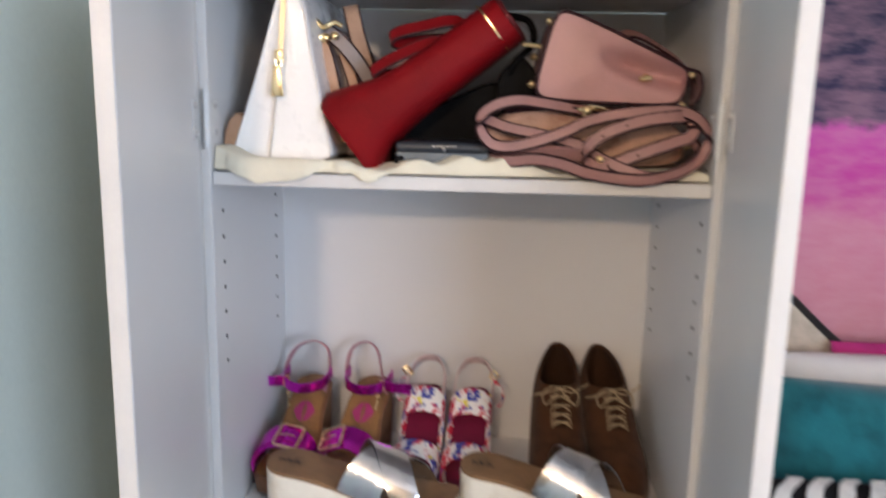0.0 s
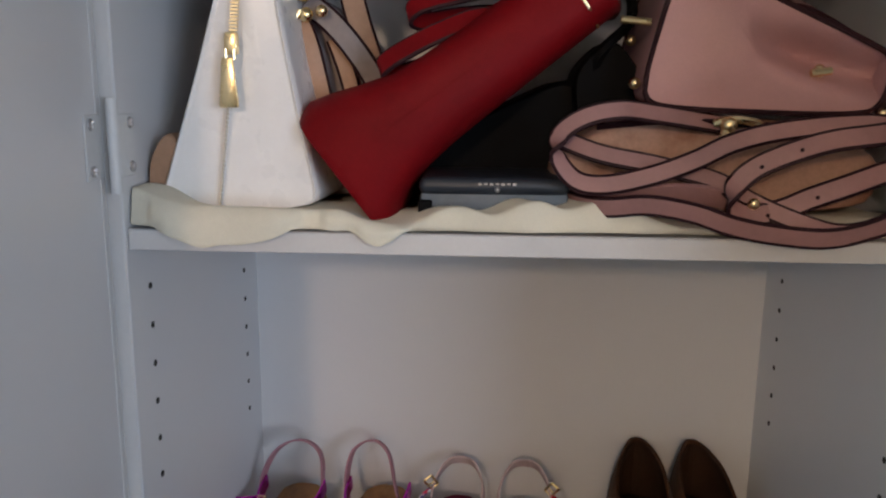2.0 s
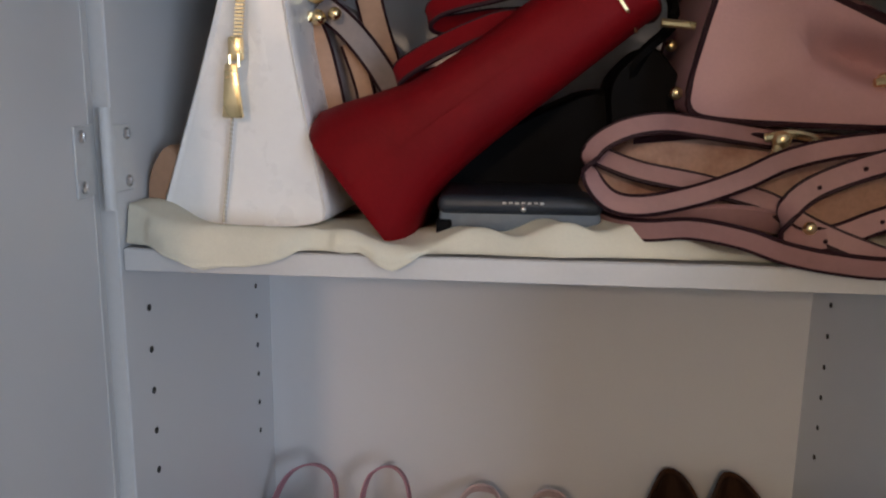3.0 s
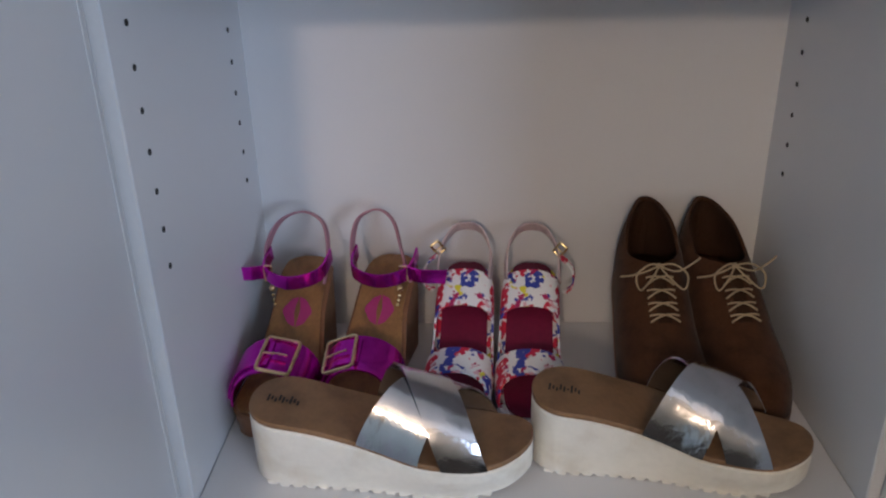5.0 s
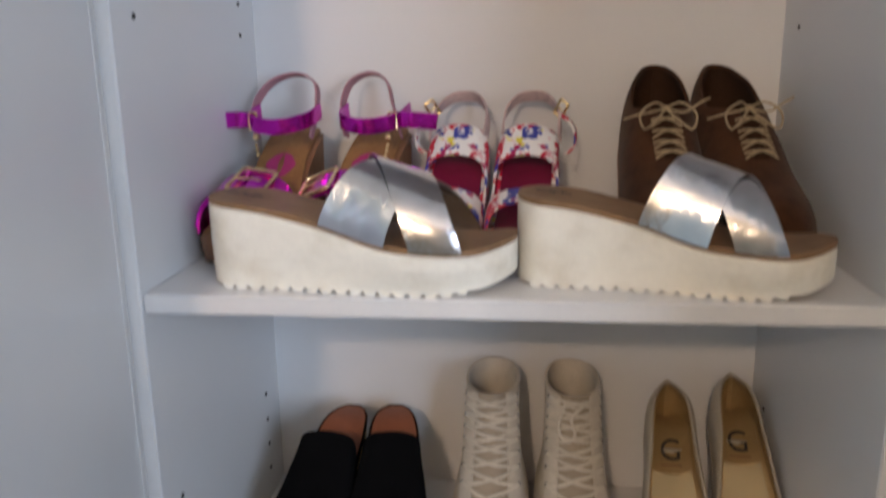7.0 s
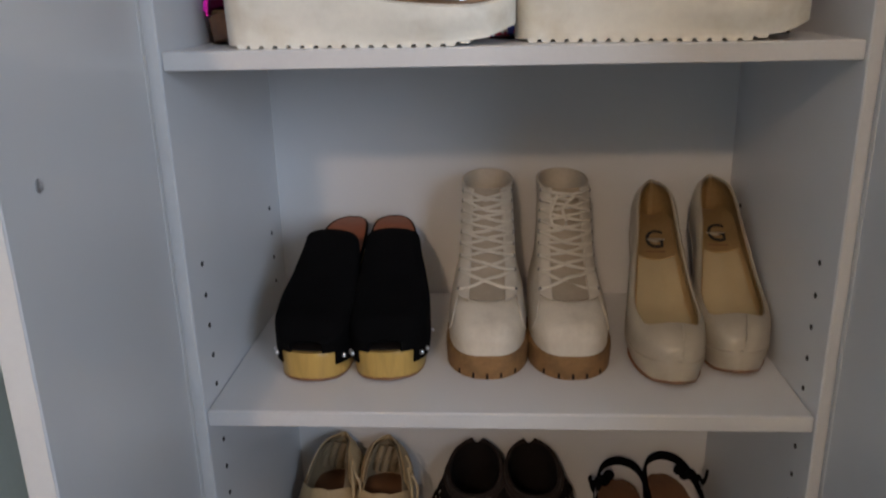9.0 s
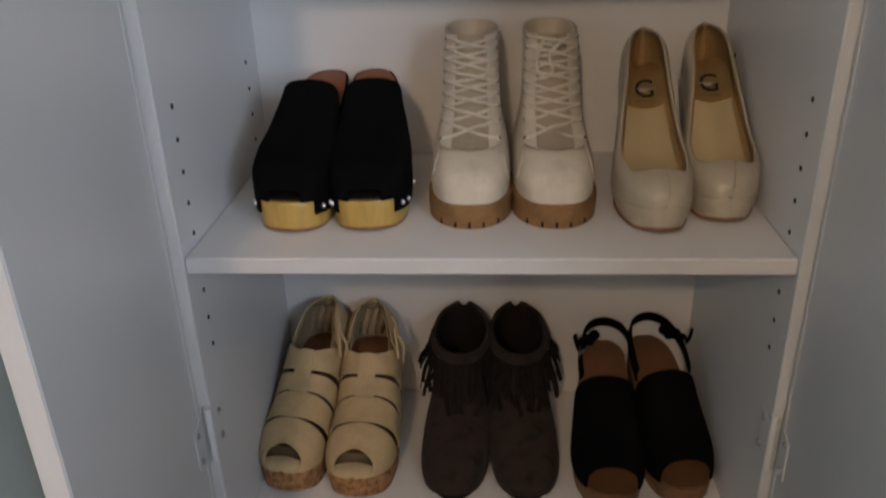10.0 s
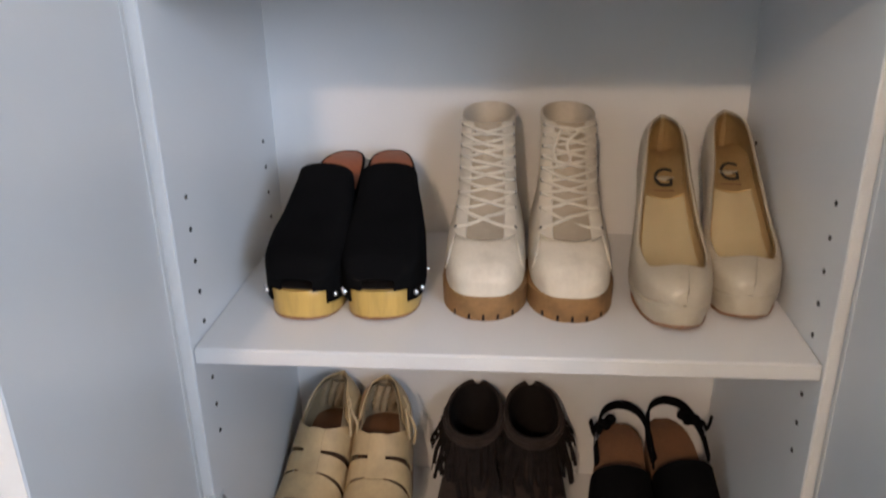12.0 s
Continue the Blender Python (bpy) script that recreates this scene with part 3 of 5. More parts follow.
def purple_sandal(m, side):
    ob = thing("wedge_sandal", m, "metallic purple high wedge sandal with gold buckle, lying loose strapped", "sandal", "purple sandals")
    zb, zt = wedge_profile(0.026, 0.102)
    f = Foot(0.212, 0.078, side, zb, zt, ip((0, 0.03), (0.2, 0.037), (0.4, 0.05), (0.7, 0.06), (1, 0.055)))
    part("wedge_sole", sole(f, tuck=0.92), M["wedge_brown"], ob)
    part("welt", sole(f, grow=0.0012, zt=lambda s: zt(s) - 0.002, zb=lambda s: zt(s) - 0.007, rows=2), M["wedge_brown"], ob, "brown wrapped rim")
    bed = part("footbed", footbed(f), M["wood_bed"], ob, "tan footbed with magenta lip print")
    # lip print: two lobes with a slit
    lip = bmesh.new()
    for sg in (-1, 1):
        rows = []
        for i in range(11):
            q = i / 10
            s = 0.56 + 0.13 * q
            x0 = 0.02 + 0.08 * math.sin(math.pi * q) ** 2
            x1 = x0 + 0.005 + 0.46 * math.sin(math.pi * q) ** 0.5 * (1 - 0.14 * math.sin(math.pi * q * 2) ** 2)
            rows.append([f.bed(s, sg * (x0 + (x1 - x0) * v), 0.0032) for v in (0, 0.5, 1)])
        grid(rows, bm=lip)
    part("print", lip, M["lip"], bed, "magenta lip-shaped print")
    vamp = part("vamp_strap", upper(f, lambda a: 0.09 + 0.05 * math.sin(math.pi * a), lambda a: 0.36 - 0.03 * math.sin(math.pi * a), lift=0.003), M["purple"], ob)
    part("strap_layer", upper(f, lambda a: 0.12 + 0.05 * math.sin(math.pi * a), lambda a: 0.33 - 0.03 * math.sin(math.pi * a), lift=0.0058, a0=0.02, a1=0.5, thick=0.002), M["purple"], vamp)
    part("buckle", rect_buckle(0.0170, 0.0205, 0.0019, on_surface(f, 0.225, 0.56 if side > 0 else 0.35, 0.0072)), M["gold"], vamp, "large gold frame buckle")
    # ankle strap standing up as a loop
    zh = zt(0.82)
    cx = f.c(0.85)
    tip, wide = (-0.004, 0.035) if side > 0 else (-0.017, 0.028)
    loop = smooth_line([(cx - 0.030, 0.150, zh + 0.004), (cx + tip * 0.6 - wide, 0.165, zh + 0.034), (cx + tip - wide * 0.72, 0.192, zh + 0.058), (cx + tip, 0.202, zh + 0.067), (cx + tip + wide * 0.72, 0.192, zh + 0.058), (cx + tip * 0.6 + wide, 0.165, zh + 0.034), (cx + 0.030, 0.150, zh + 0.004)], 6)
    part("heel_strap", ribbon(loop, lambda t: (0.25 * (0.5 - t), 1, -0.35), 0.012, 0.002), M["purple_in"], ob, "mauve-lined back strap")
    front = smooth_line([(cx - 0.034, 0.170, zh + 0.030), (cx - 0.030, 0.135, zh + 0.022), (cx, 0.122, zh + 0.017), (cx + 0.030, 0.135, zh + 0.022), (cx + 0.034, 0.170, zh + 0.030)], 6)
    ankle = part("ankle_strap", ribbon(front, (0, -0.15, 1), 0.0165, 0.0022), M["purple"], ob)
    e = side
    tail = smooth_line([(cx - e * 0.026, 0.138, zh + 0.023), (cx - e * 0.045, 0.126, zh + 0.024), (cx - e * 0.072, 0.134, zh + 0.021)], 6)
    part("strap_end", ribbon(tail, (0, -0.1, 1), 0.0165, 0.0022), M["purple"], ankle)
    part("strap_keeper", rect_buckle(0.004, 0.0085, 0.0014, pose(cx - e * 0.026, 0.1335, zh + 0.022)), M["gold"], ankle, "small gold buckle")
    charm = ball((cx - e * 0.022, 0.130, zh + 0.006), 0.0034)
    for k in range(3):
        ball((cx - e * (0.0215 - 0.001 * k), 0.129 - 0.001 * k, zh - 0.002 - 0.005 * k), 0.0019, bm=charm, seg=8)
    part("charm", charm, M["brass"], ankle, "gold bead charm")
    return ob


def floral_sandal(m, side):
    ob = thing("wedge_sandal", m, "white floral fabric wedge sandal with burgundy footbed and back strap", "sandal", "floral sandals")
    zb, zt = wedge_profile(0.020, 0.090)
    f = Foot(0.212, 0.069, side, zb, zt, ip((0, 0.028), (0.2, 0.034), (0.45, 0.037), (0.7, 0.038), (1, 0.05)), outline=ip((0, 0.9), (0.15, 0.97), (0.3, 1.0), (0.5, 0.92), (0.66, 0.90), (0.85, 0.84), (1, 0.80)))
    part("wedge_sole", sole(f, tuck=0.95), M["floral"], ob, "fabric covered wedge")
    part("footbed", footbed(f, inset=0.80), M["burgundy"], ob, "burgundy footbed")
    part("toe_strap", upper(f, lambda a: 0.13 + 0.04 * math.sin(math.pi * a), lambda a: 0.35 - 0.01 * math.sin(math.pi * a), lift=0.002, power=0.6), M["floral"], ob)
    part("instep_strap", upper(f, lambda a: 0.555 - 0.01 * math.sin(math.pi * a), lambda a: 0.720 - 0.01 * math.sin(math.pi * a), lift=0.001, power=0.5), M["floral"], ob)
    for sg in (0, 1):
        part("side_strap", upper(f, 0.33, 0.66, lift=0.0012, a0=0.0 if sg == 0 else 0.93, a1=0.07 if sg == 0 else 1.0, na=4), M["floral"], ob)
    zh, cx = zt(0.85), f.c(0.9)
    loop = smooth_line([(cx - 0.029, 0.150, zh + 0.012), (cx - 0.028, 0.180, zh + 0.034), (cx - 0.016, 0.205, zh + 0.048), (cx, 0.211, zh + 0.051), (cx + 0.016, 0.205, zh + 0.048), (cx + 0.028, 0.180, zh + 0.034), (cx + 0.029, 0.150, zh + 0.012)], 6)
    part("heel_strap", ribbon(loop, lambda t: (0.5 * (0.5 - t), -0.6, 1), 0.013, 0.002), M["floral_pale"], ob)
    bx = cx - side * 0.030
    part("buckle", rect_buckle(0.005, 0.009, 0.0013, pose(bx, 0.172, zh + 0.040, 20, -35 * side, 20 * side)), M["brass"], ob, "small gold buckle")
    tail = smooth_line([(bx, 0.168, zh + 0.034), (bx - side * 0.013, 0.163, zh + 0.022), (bx - side * 0.014, 0.160, zh + 0.003), (bx - side * 0.004, 0.158, zh - 0.006)], 5)
    part("strap_end", ribbon(tail, (0.2, 1, 0.2), 0.008, 0.0018), M["floral"], ob)
    return ob


def lace_up_shoe(m, side):
    ob = thing("lace_up_shoe", m, "brown suede high-heeled lace-up shoe with cream cord laces", "shoe", "brown lace-up shoes")
    heel = 0.098
    zt = ip((0, 0.022), (0.2, 0.018), (0.38, 0.026), (0.7, 0.074), (0.88, heel), (1, heel + 0.002))
    zb = ip((0, 0.006), (0.15, 0.0), (0.34, 0.004), (0.7, 0.058), (0.86, heel - 0.014), (1, heel - 0.012))
    f = Foot(0.222, 0.086, side, zb, zt, ip((0, 0.0), (0.03, 0.026), (0.15, 0.046), (0.35, 0.062), (0.55, 0.074), (0.75, 0.074), (1, 0.080)), toe=0.26, heel=0.28, outline=ip((0, 0.86), (0.15, 0.95), (0.3, 1.0), (0.5, 0.95), (0.66, 0.90), (0.85, 0.88), (1, 0.86)))
    part("sole", sole(f, grow=0.0015, tuck=0.97), M["wedge_brown"], ob)
    heel_rows = []
    for q in (0, 0.3, 0.7, 1):
        r, z = 0.027 - 0.006 * math.sin(q * 2.2), (heel - 0.012) * (1 - q)
        heel_rows.append([(f.c(0.9) + r * math.cos(a), 0.192 - 0.004 * q + r * math.sin(a), z) for a in (2 * math.pi * k / 16 for k in range(16))])
    part("heel", grid(heel_rows, True, True), M["wedge_brown"], ob)
    am = ip((0, 0.5), (0.575, 0.5), (0.615, 0.36), (0.72, 0.24), (0.85, 0.25), (0.95, 0.30), (1, 0.31))
    part("upper", upper(f, 0.0006, 1.0, am, na=28, ns=60, thick=0.0024), M["suede"], ob)
    part("lining", drawn_in(upper(f, 0.5, 1.0, lambda s: am(s) - 0.004, na=24, ns=40, thick=0.001, lift=-0.0026), 0.962), M["suede_in"], ob, "dark brown lining")
    part("insole", footbed(f, 0.45, 0.98), M["suede_in"], ob, "dark brown insole")
    # open throat under the laces
    part("tongue", upper(f, 0.35, 0.58, lift=0.0026, a0=0.452, a1=0.548, na=6, thick=0.001), M["suede_in"], ob, "dark tongue showing between the laces")
    lace = bmesh.new()
    for k in range(4):
        s = 0.365 + 0.048 * k
        for d in (-1, 1):
            pts = [f.P(s + (0.014 * d if q > 0.5 else -0.014 * d) * abs(q - 0.5) * 2, 0.40 + 0.20 * q, 0.005 + 0.002 * math.sin(math.pi * q)) for q in (0, 0.25, 0.5, 0.75, 1)]
            tube(smooth_line(pts, 3), 0.0011, 5, False, lace)
    part("laces", lace, M["lace"], ob)
    bow = bmesh.new()
    o = f.P(0.545, 0.5, 0.009)
    for d in (-1, 1):
        tube(smooth_line([o, o + Vector((d * 0.012, -0.010, 0.006)), o + Vector((d * 0.026, -0.014, -0.004)), o + Vector((d * 0.022, -0.020, -0.018)), o + Vector((d * 0.008, -0.010, -0.008)), o], 5), 0.0011, 5, False, bow)
        tube(smooth_line([o, o + Vector((d * 0.016, -0.008, -0.003)), o + Vector((d * 0.030, -0.010, 0.006 * d)), o + Vector((d * 0.040, -0.004, 0.010 * d))], 5), 0.0011, 5, False, bow)
    ball(o, 0.003, bm=bow, seg=8)
    part("bow", bow, M["lace"], ob)
    return ob


def platform_slide(m, side, length=0.256):
    ob = thing("platform_slide", m, "white platform slide with crossed silver straps and tan footbed", "slide", "silver slides")
    zt = ip((0, 0.044), (0.15, 0.037), (0.38, 0.041), (0.62, 0.058), (0.85, 0.070), (1, 0.073))
    zb = ip((0, 0.016), (0.1, 0.006), (0.24, 0.0), (0.6, 0.0), (1, 0.0))
    f = Foot(length, 0.090, side, zb, zt, ip((0, 0.02), (0.2, 0.042), (0.35, 0.054), (0.5, 0.059), (0.7, 0.058), (1, 0.05)), toe=0.24, heel=0.13, outline=ip((0, 0.90), (0.2, 0.98), (0.33, 1.0), (0.52, 0.86), (0.7, 0.82), (0.88, 0.86), (1, 0.86)), bend=0.06)
    # sole with a toothed lower edge
    body = part("platform", sole(f, n=46, tuck=0.84, zb=lambda s: zb(s) + 0.0024 * min(1, max(0, (s - 0.10) / 0.06)), zt=lambda s: zt(s) - 0.003), M["white_rubber"], ob, "scuffed off-white rubber platform")
    teeth = bmesh.new()
    for k in range(17):
        s = 0.16 + 0.0475 * k
        w, c, y, z = f.w(s) * 0.845, f.c(s), s * f.L, zb(s)
        pr = [(-0.0050, 0.0034), (0.0050, 0.0034), (0.0034, 0.0), (-0.0034, 0.0)]
        rows = [[(c + x, y + a, z + b) for a, b in pr] for x in (-w, w)]
        grid(rows, True, True, teeth)
    part("tread", teeth, M["white_rubber"], body, "notched sole tread")
    bed = part("footbed", sole(f, n=40, grow=-0.0006, tuck=1.0, zb=lambda s: zt(s) - 0.0032, zt=lambda s: zt(s) + 0.0012, rows=2), M["slide_bed"], ob, "tan leather footbed")
    # unreadable stamp on the heel
    for k in range(9):
        s = 0.93 - 0.0135 * k
        rows = [[f.bed(s + 0.008 * q, x, 0.0024) for x in (-0.20 + 0.07 * (k % 2), 0.10 - 0.07 * (k % 3))] for q in (0, 1)]
        part("stamp_bar", grid(rows), M["black_ink"], bed, "worn dark stamp")
    for k, d in enumerate((-side, side)):
        s_a, s_b, h_a, h_b = (0.495, 0.205, 0.104, 0.080) if d > 0 else (0.232, 0.485, 0.078, 0.088)
        part("strap", upper(f, lambda a: s_a + (s_b - s_a) * a - (h_a + (h_b - h_a) * a) + 0.012 * d * math.sin(math.pi * a), lambda a: s_a + (s_b - s_a) * a + h_a + (h_b - h_a) * a, lift=0.0010 + 0.0032 * k, thick=0.0018, na=36, power=0.86), M["silver"], ob, "creased silver leather strap")
    return ob


def black_mule(m, side):
    ob = thing("clog_mule", m, "black suede clog mule on a pale wooden sole with nickel studs", "clog", "black clogs")
    zt = ip((0, 0.034), (0.15, 0.032), (0.35, 0.040), (0.7, 0.094), (0.9, 0.114), (1, 0.116))
    zb = ip((0, 0.006), (0.1, 0.003), (0.4, 0.003), (1, 0.003))
    f = Foot(0.220, 0.079, side, zb, zt, ip((0, 0.008), (0.04, 0.014), (0.12, 0.029), (0.3, 0.042), (0.55, 0.046), (0.75, 0.048), (1, 0.04)), toe=0.2, heel=0.3, outline=ip((0, 0.94), (0.15, 0.98), (0.3, 1.0), (0.45, 0.88), (0.6, 0.72), (0.8, 0.70), (1, 0.70)))
    part("wooden_sole", sole(f, tuck=0.96), M["pale_wood"], ob, "varnished pale wooden sole")
    part("outsole", sole(f, grow=-0.002, tuck=1.0, zt=lambda s: zb(s) + 0.0004, zb=lambda s: zb(s) - 0.003, rows=1), M["wedge_brown"], ob, "thin brown outsole")
    part("insole", footbed(f, 0.40, 0.998, inset=0.97, lift=0.0015), M["rust_insole"], ob, "rust leather insole")
    rim = [f.bed(0.45 + 0.542 * q, sg, 0.002) for sg, qs in ((-1, [i / 14 for i in range(15)]), (1, [1 - i / 14 for i in range(15)])) for q in qs]
    part("insole_binding", tube(rim, 0.0020, 6), M["black_suede"], ob, "black bound edge")
    part("toe_lining", footbed(f, 0.02, 0.42, inset=0.99, lift=0.0012), M["dark_lining"], ob, "dark toe lining")
    part("upper", upper(f, lambda a: 0.010 + 0.004 * (1 - abs(2 * a - 1)), lambda a: 0.600, lift=0.0034, ns=26, na=60, thick=0.003, power=0.20), M["black_suede"], ob, "black suede upper")
    for sg in (-1, 1):
        rows = []
        for s in [0.05 + 0.05 * i for i in range(10)]:
            x = f.c(s) + sg * (f.w(s) + 0.0030)
            rows.append([(x, s * f.L, zt(s) + 0.008), (x + sg * 0.0008, s * f.L, zt(s) - 0.004), (x + sg * 0.0002, s * f.L, zt(s) - 0.015)])
        fl = part("side_flap", shell(grid(rows), 0.0022, False), M["black_suede"], ob)
        dots("stud", [(f.c(s) + sg * (f.w(s) + 0.0042), s * f.L, zt(s) - 0.007) for s in (0.085, 0.135, 0.30, 0.42)], 0.0029, 1, M["steel"], fl, "nickel stud")
    return ob


def boot_front(slices, z, x):
    """A point on the front of a ring-stacked boot."""
    for a, b in zip(slices, slices[1:]):
        if a[0] <= z <= b[0] and b[0] > a[0]:
            t = (z - a[0]) / (b[0] - a[0])
            yf, yb, hw = (a[k] + (b[k] - a[k]) * t for k in (1, 2, 3))
            break
    e = ring_e(yf, yb)
    c = min(1, abs(x) / hw) ** (1 / e)
    sy = math.sqrt(max(0, 1 - c * c))
    return Vector((x, yf + (yb - yf) * (0.5 - 0.5 * sy ** e) - 0.0032, z + 0.0008))


def white_boot(m, side):
    ob = thing("platform_boot", m, "off-white leather lace-up boot on a tan crepe platform", "boot", "white boots")
    sole_h = 0.027
    f = Foot(0.245, 0.089, side, lambda s: 0.0, lambda s: sole_h, lambda s: 0.03, toe=0.24, heel=0.15, outline=ip((0, 0.93), (0.2, 0.99), (0.35, 0.99), (0.6, 0.86), (0.85, 0.84), (1, 0.82)), bend=0.0)
    sol = part("platform", sole(f, grow=0.001, tuck=0.985), M["crepe"], ob, "tan crepe rubber platform")
    slots = bmesh.new()
    for k in range(-2, 3):
        x = 0.0145 * k
        y = min(q for q in [i * 0.001 for i in range(100)] if f.w(q / f.L) >= abs(x)) - 0.0016
        slab(x - 0.0012, x + 0.0012, y, y + 0.004, 0.0005, 0.0065, 0, bm=slots)
    part("tread_slot", slots, M["dark_lining"], sol, "dark tread notches")
    prof = [(sole_h, -0.001, 0.242, 0.0432, 0), (sole_h + 0.013, -0.001, 0.243, 0.0435, 0), (sole_h + 0.028, 0.008, 0.242, 0.0420, 0), (sole_h + 0.038, 0.028, 0.241, 0.0395, 0), (sole_h + 0.046, 0.055, 0.240, 0.0372, 0),
            (sole_h + 0.056, 0.082, 0.239, 0.0345, 0), (sole_h + 0.072, 0.104, 0.238, 0.0322, 0), (sole_h + 0.094, 0.121, 0.236, 0.0306, 0), (sole_h + 0.120, 0.133, 0.236, 0.0300, 0), (sole_h + 0.143, 0.140, 0.238, 0.0308, 0.004)]
    sl = levels(prof, 40)
    part("upper", shell(grid(ring_stack(sl, 40, 0.12), True), 0.003, False), M["boot"], ob, "scuffed off-white leather upper", 60)
    # stitched toe cap line and facings
    zs = [sole_h + 0.047 + 0.0114 * k for k in range(9)]
    face = bmesh.new()

    def row_x(z):
        """How far out the eyelets sit at a height."""
        return 0.0262 - 0.0045 * (z - sole_h - 0.042) / 0.103
    for sg in (-1, 1):
        rows = [[boot_front(sl, z, sg * (row_x(z) + d)) + Vector((sg * 0.0014, -0.0022, 0.0012)) for d in (-0.0085, -0.004, 0.0, 0.0032)] for z in [sole_h + 0.042 + (0.143 - 0.044) * i / 24 for i in range(25)]]
        grid(rows, bm=face)
    facing = part("facing", shell(face, 0.0026, False), M["boot"], ob, "eyelet facings")
    tong = grid([[boot_front(sl, z, x * row_x(z)) + Vector((0, -0.0006 - 0.002 * math.cos(x * 1.6), 0.0008)) for x in (-0.76, -0.5, -0.25, 0, 0.25, 0.5, 0.76)] for z in [sole_h + 0.043 + (0.143 - 0.044) * i / 20 for i in range(21)]])
    part("tongue", shell(tong, 0.0015, False), M["boot_tongue"], ob, "padded tongue")
    eyes = []
    lace = bmesh.new()
    for k, z in enumerate(zs):
        for sg in (-1, 1):
            eyes.append(boot_front(sl, min(z, sole_h + 0.140), sg * row_x(z)) + Vector((sg * 0.0046, -0.0056, 0.001)))
        if k < len(zs) - 1:
            for sg in (-1, 1):
                p = boot_front(sl, z, sg * (row_x(z) - 0.001)) + Vector((sg * 0.0048, -0.0066, 0.002))
                q = boot_front(sl, min(zs[k + 1], sole_h + 0.140), -sg * (row_x(z) - 0.001)) + Vector((-sg * 0.0048, -0.0066, 0.002))
                mid = boot_front(sl, (p.z + q.z) / 2, 0.002 * random.uniform(-1, 1)) + Vector((0, -0.0072 - 0.0018 * sg, 0.003 * random.uniform(-1, 1)))
                tube(smooth_line([p, p.lerp(mid, 0.5) + Vector((0, -0.0042, 0.001 * random.uniform(-1, 1))), mid, q.lerp(mid, 0.5) + Vector((0, -0.0042, 0)), q], 3), 0.0020, 6, False, lace)
    dots("eyelet", eyes, 0.0025, 0.5, M["eyelet"], facing, "metal eyelet")
    dots("eyelet_hole", [e + Vector((0, -0.0009, 0.0003)) for e in eyes], 0.0016, 0.5, M["dark_lining"], facing, "", 6)
    top = boot_front(sl, sole_h + 0.135, 0) + Vector((0, -0.006, 0))
    o = boot_front(sl, sole_h + 0.140, -side * 0.022) + Vector((0, -0.004, 0))
    tube(smooth_line([o, top + Vector((0, 0, -0.004)), boot_front(sl, sole_h + 0.138, side * 0.019) + Vector((0, -0.004, 0))], 5), 0.0019, 5, False, lace)
    if side > 0:
        tube(smooth_line([top + Vector((-0.010, 0, 0.002)), top + Vector((-0.018, -0.008, -0.020)), top + Vector((-0.010, -0.012, -0.036)), top + Vector((0.000, -0.014, -0.028)), top + Vector((-0.004, -0.008, -0.012)), top + Vector((0.008, -0.003, 0.0))], 5), 0.0019, 5, False, lace)
    part("laces", lace, M["boot_lace"], ob)
    for sg in (-1, 1):
        flare = [boot_front(sl, sole_h + 0.044 - 0.041 * k / 12, sg * (0.0300 + 0.0120 * (k / 12) ** 0.8)) + Vector((sg * 0.0004, -0.0012, 0.0006)) for k in range(13)]
        part("seam", tube(flare, 0.0010, 5), M["boot"], facing, "stitched vamp seam")
    part("insole", slab(-0.024, 0.024, 0.13, 0.232, sole_h + 0.008, sole_h + 0.012, 0.004), M["beige_in"], ob, "worn insole")
    return ob


def letter_g(r, thick, f, s0, x0):
    """The single letter stamped on the insole."""
    cu = bpy.data.curves.new("letter", "FONT")
    cu.body, cu.size, cu.align_x, cu.align_y, cu.extrude = "G", r * 2.7, "CENTER", "CENTER", 0.0002
    tmp = bpy.data.objects.new("letter", cu)
    me = bpy.data.meshes.new_from_object(tmp)
    bpy.data.objects.remove(tmp)
    bm = bmesh.new()
    bm.from_mesh(me)
    bpy.data.meshes.remove(me)
    bmesh.ops.triangulate(bm, faces=bm.faces)
    for v in bm.verts:
        s = s0 + v.co.y / f.L
        p = f.bed(s, 0, 0.0072 + v.co.z)
        v.co = Vector((p.x + x0 + v.co.x * 1.12, p.y, p.z))
    return bm


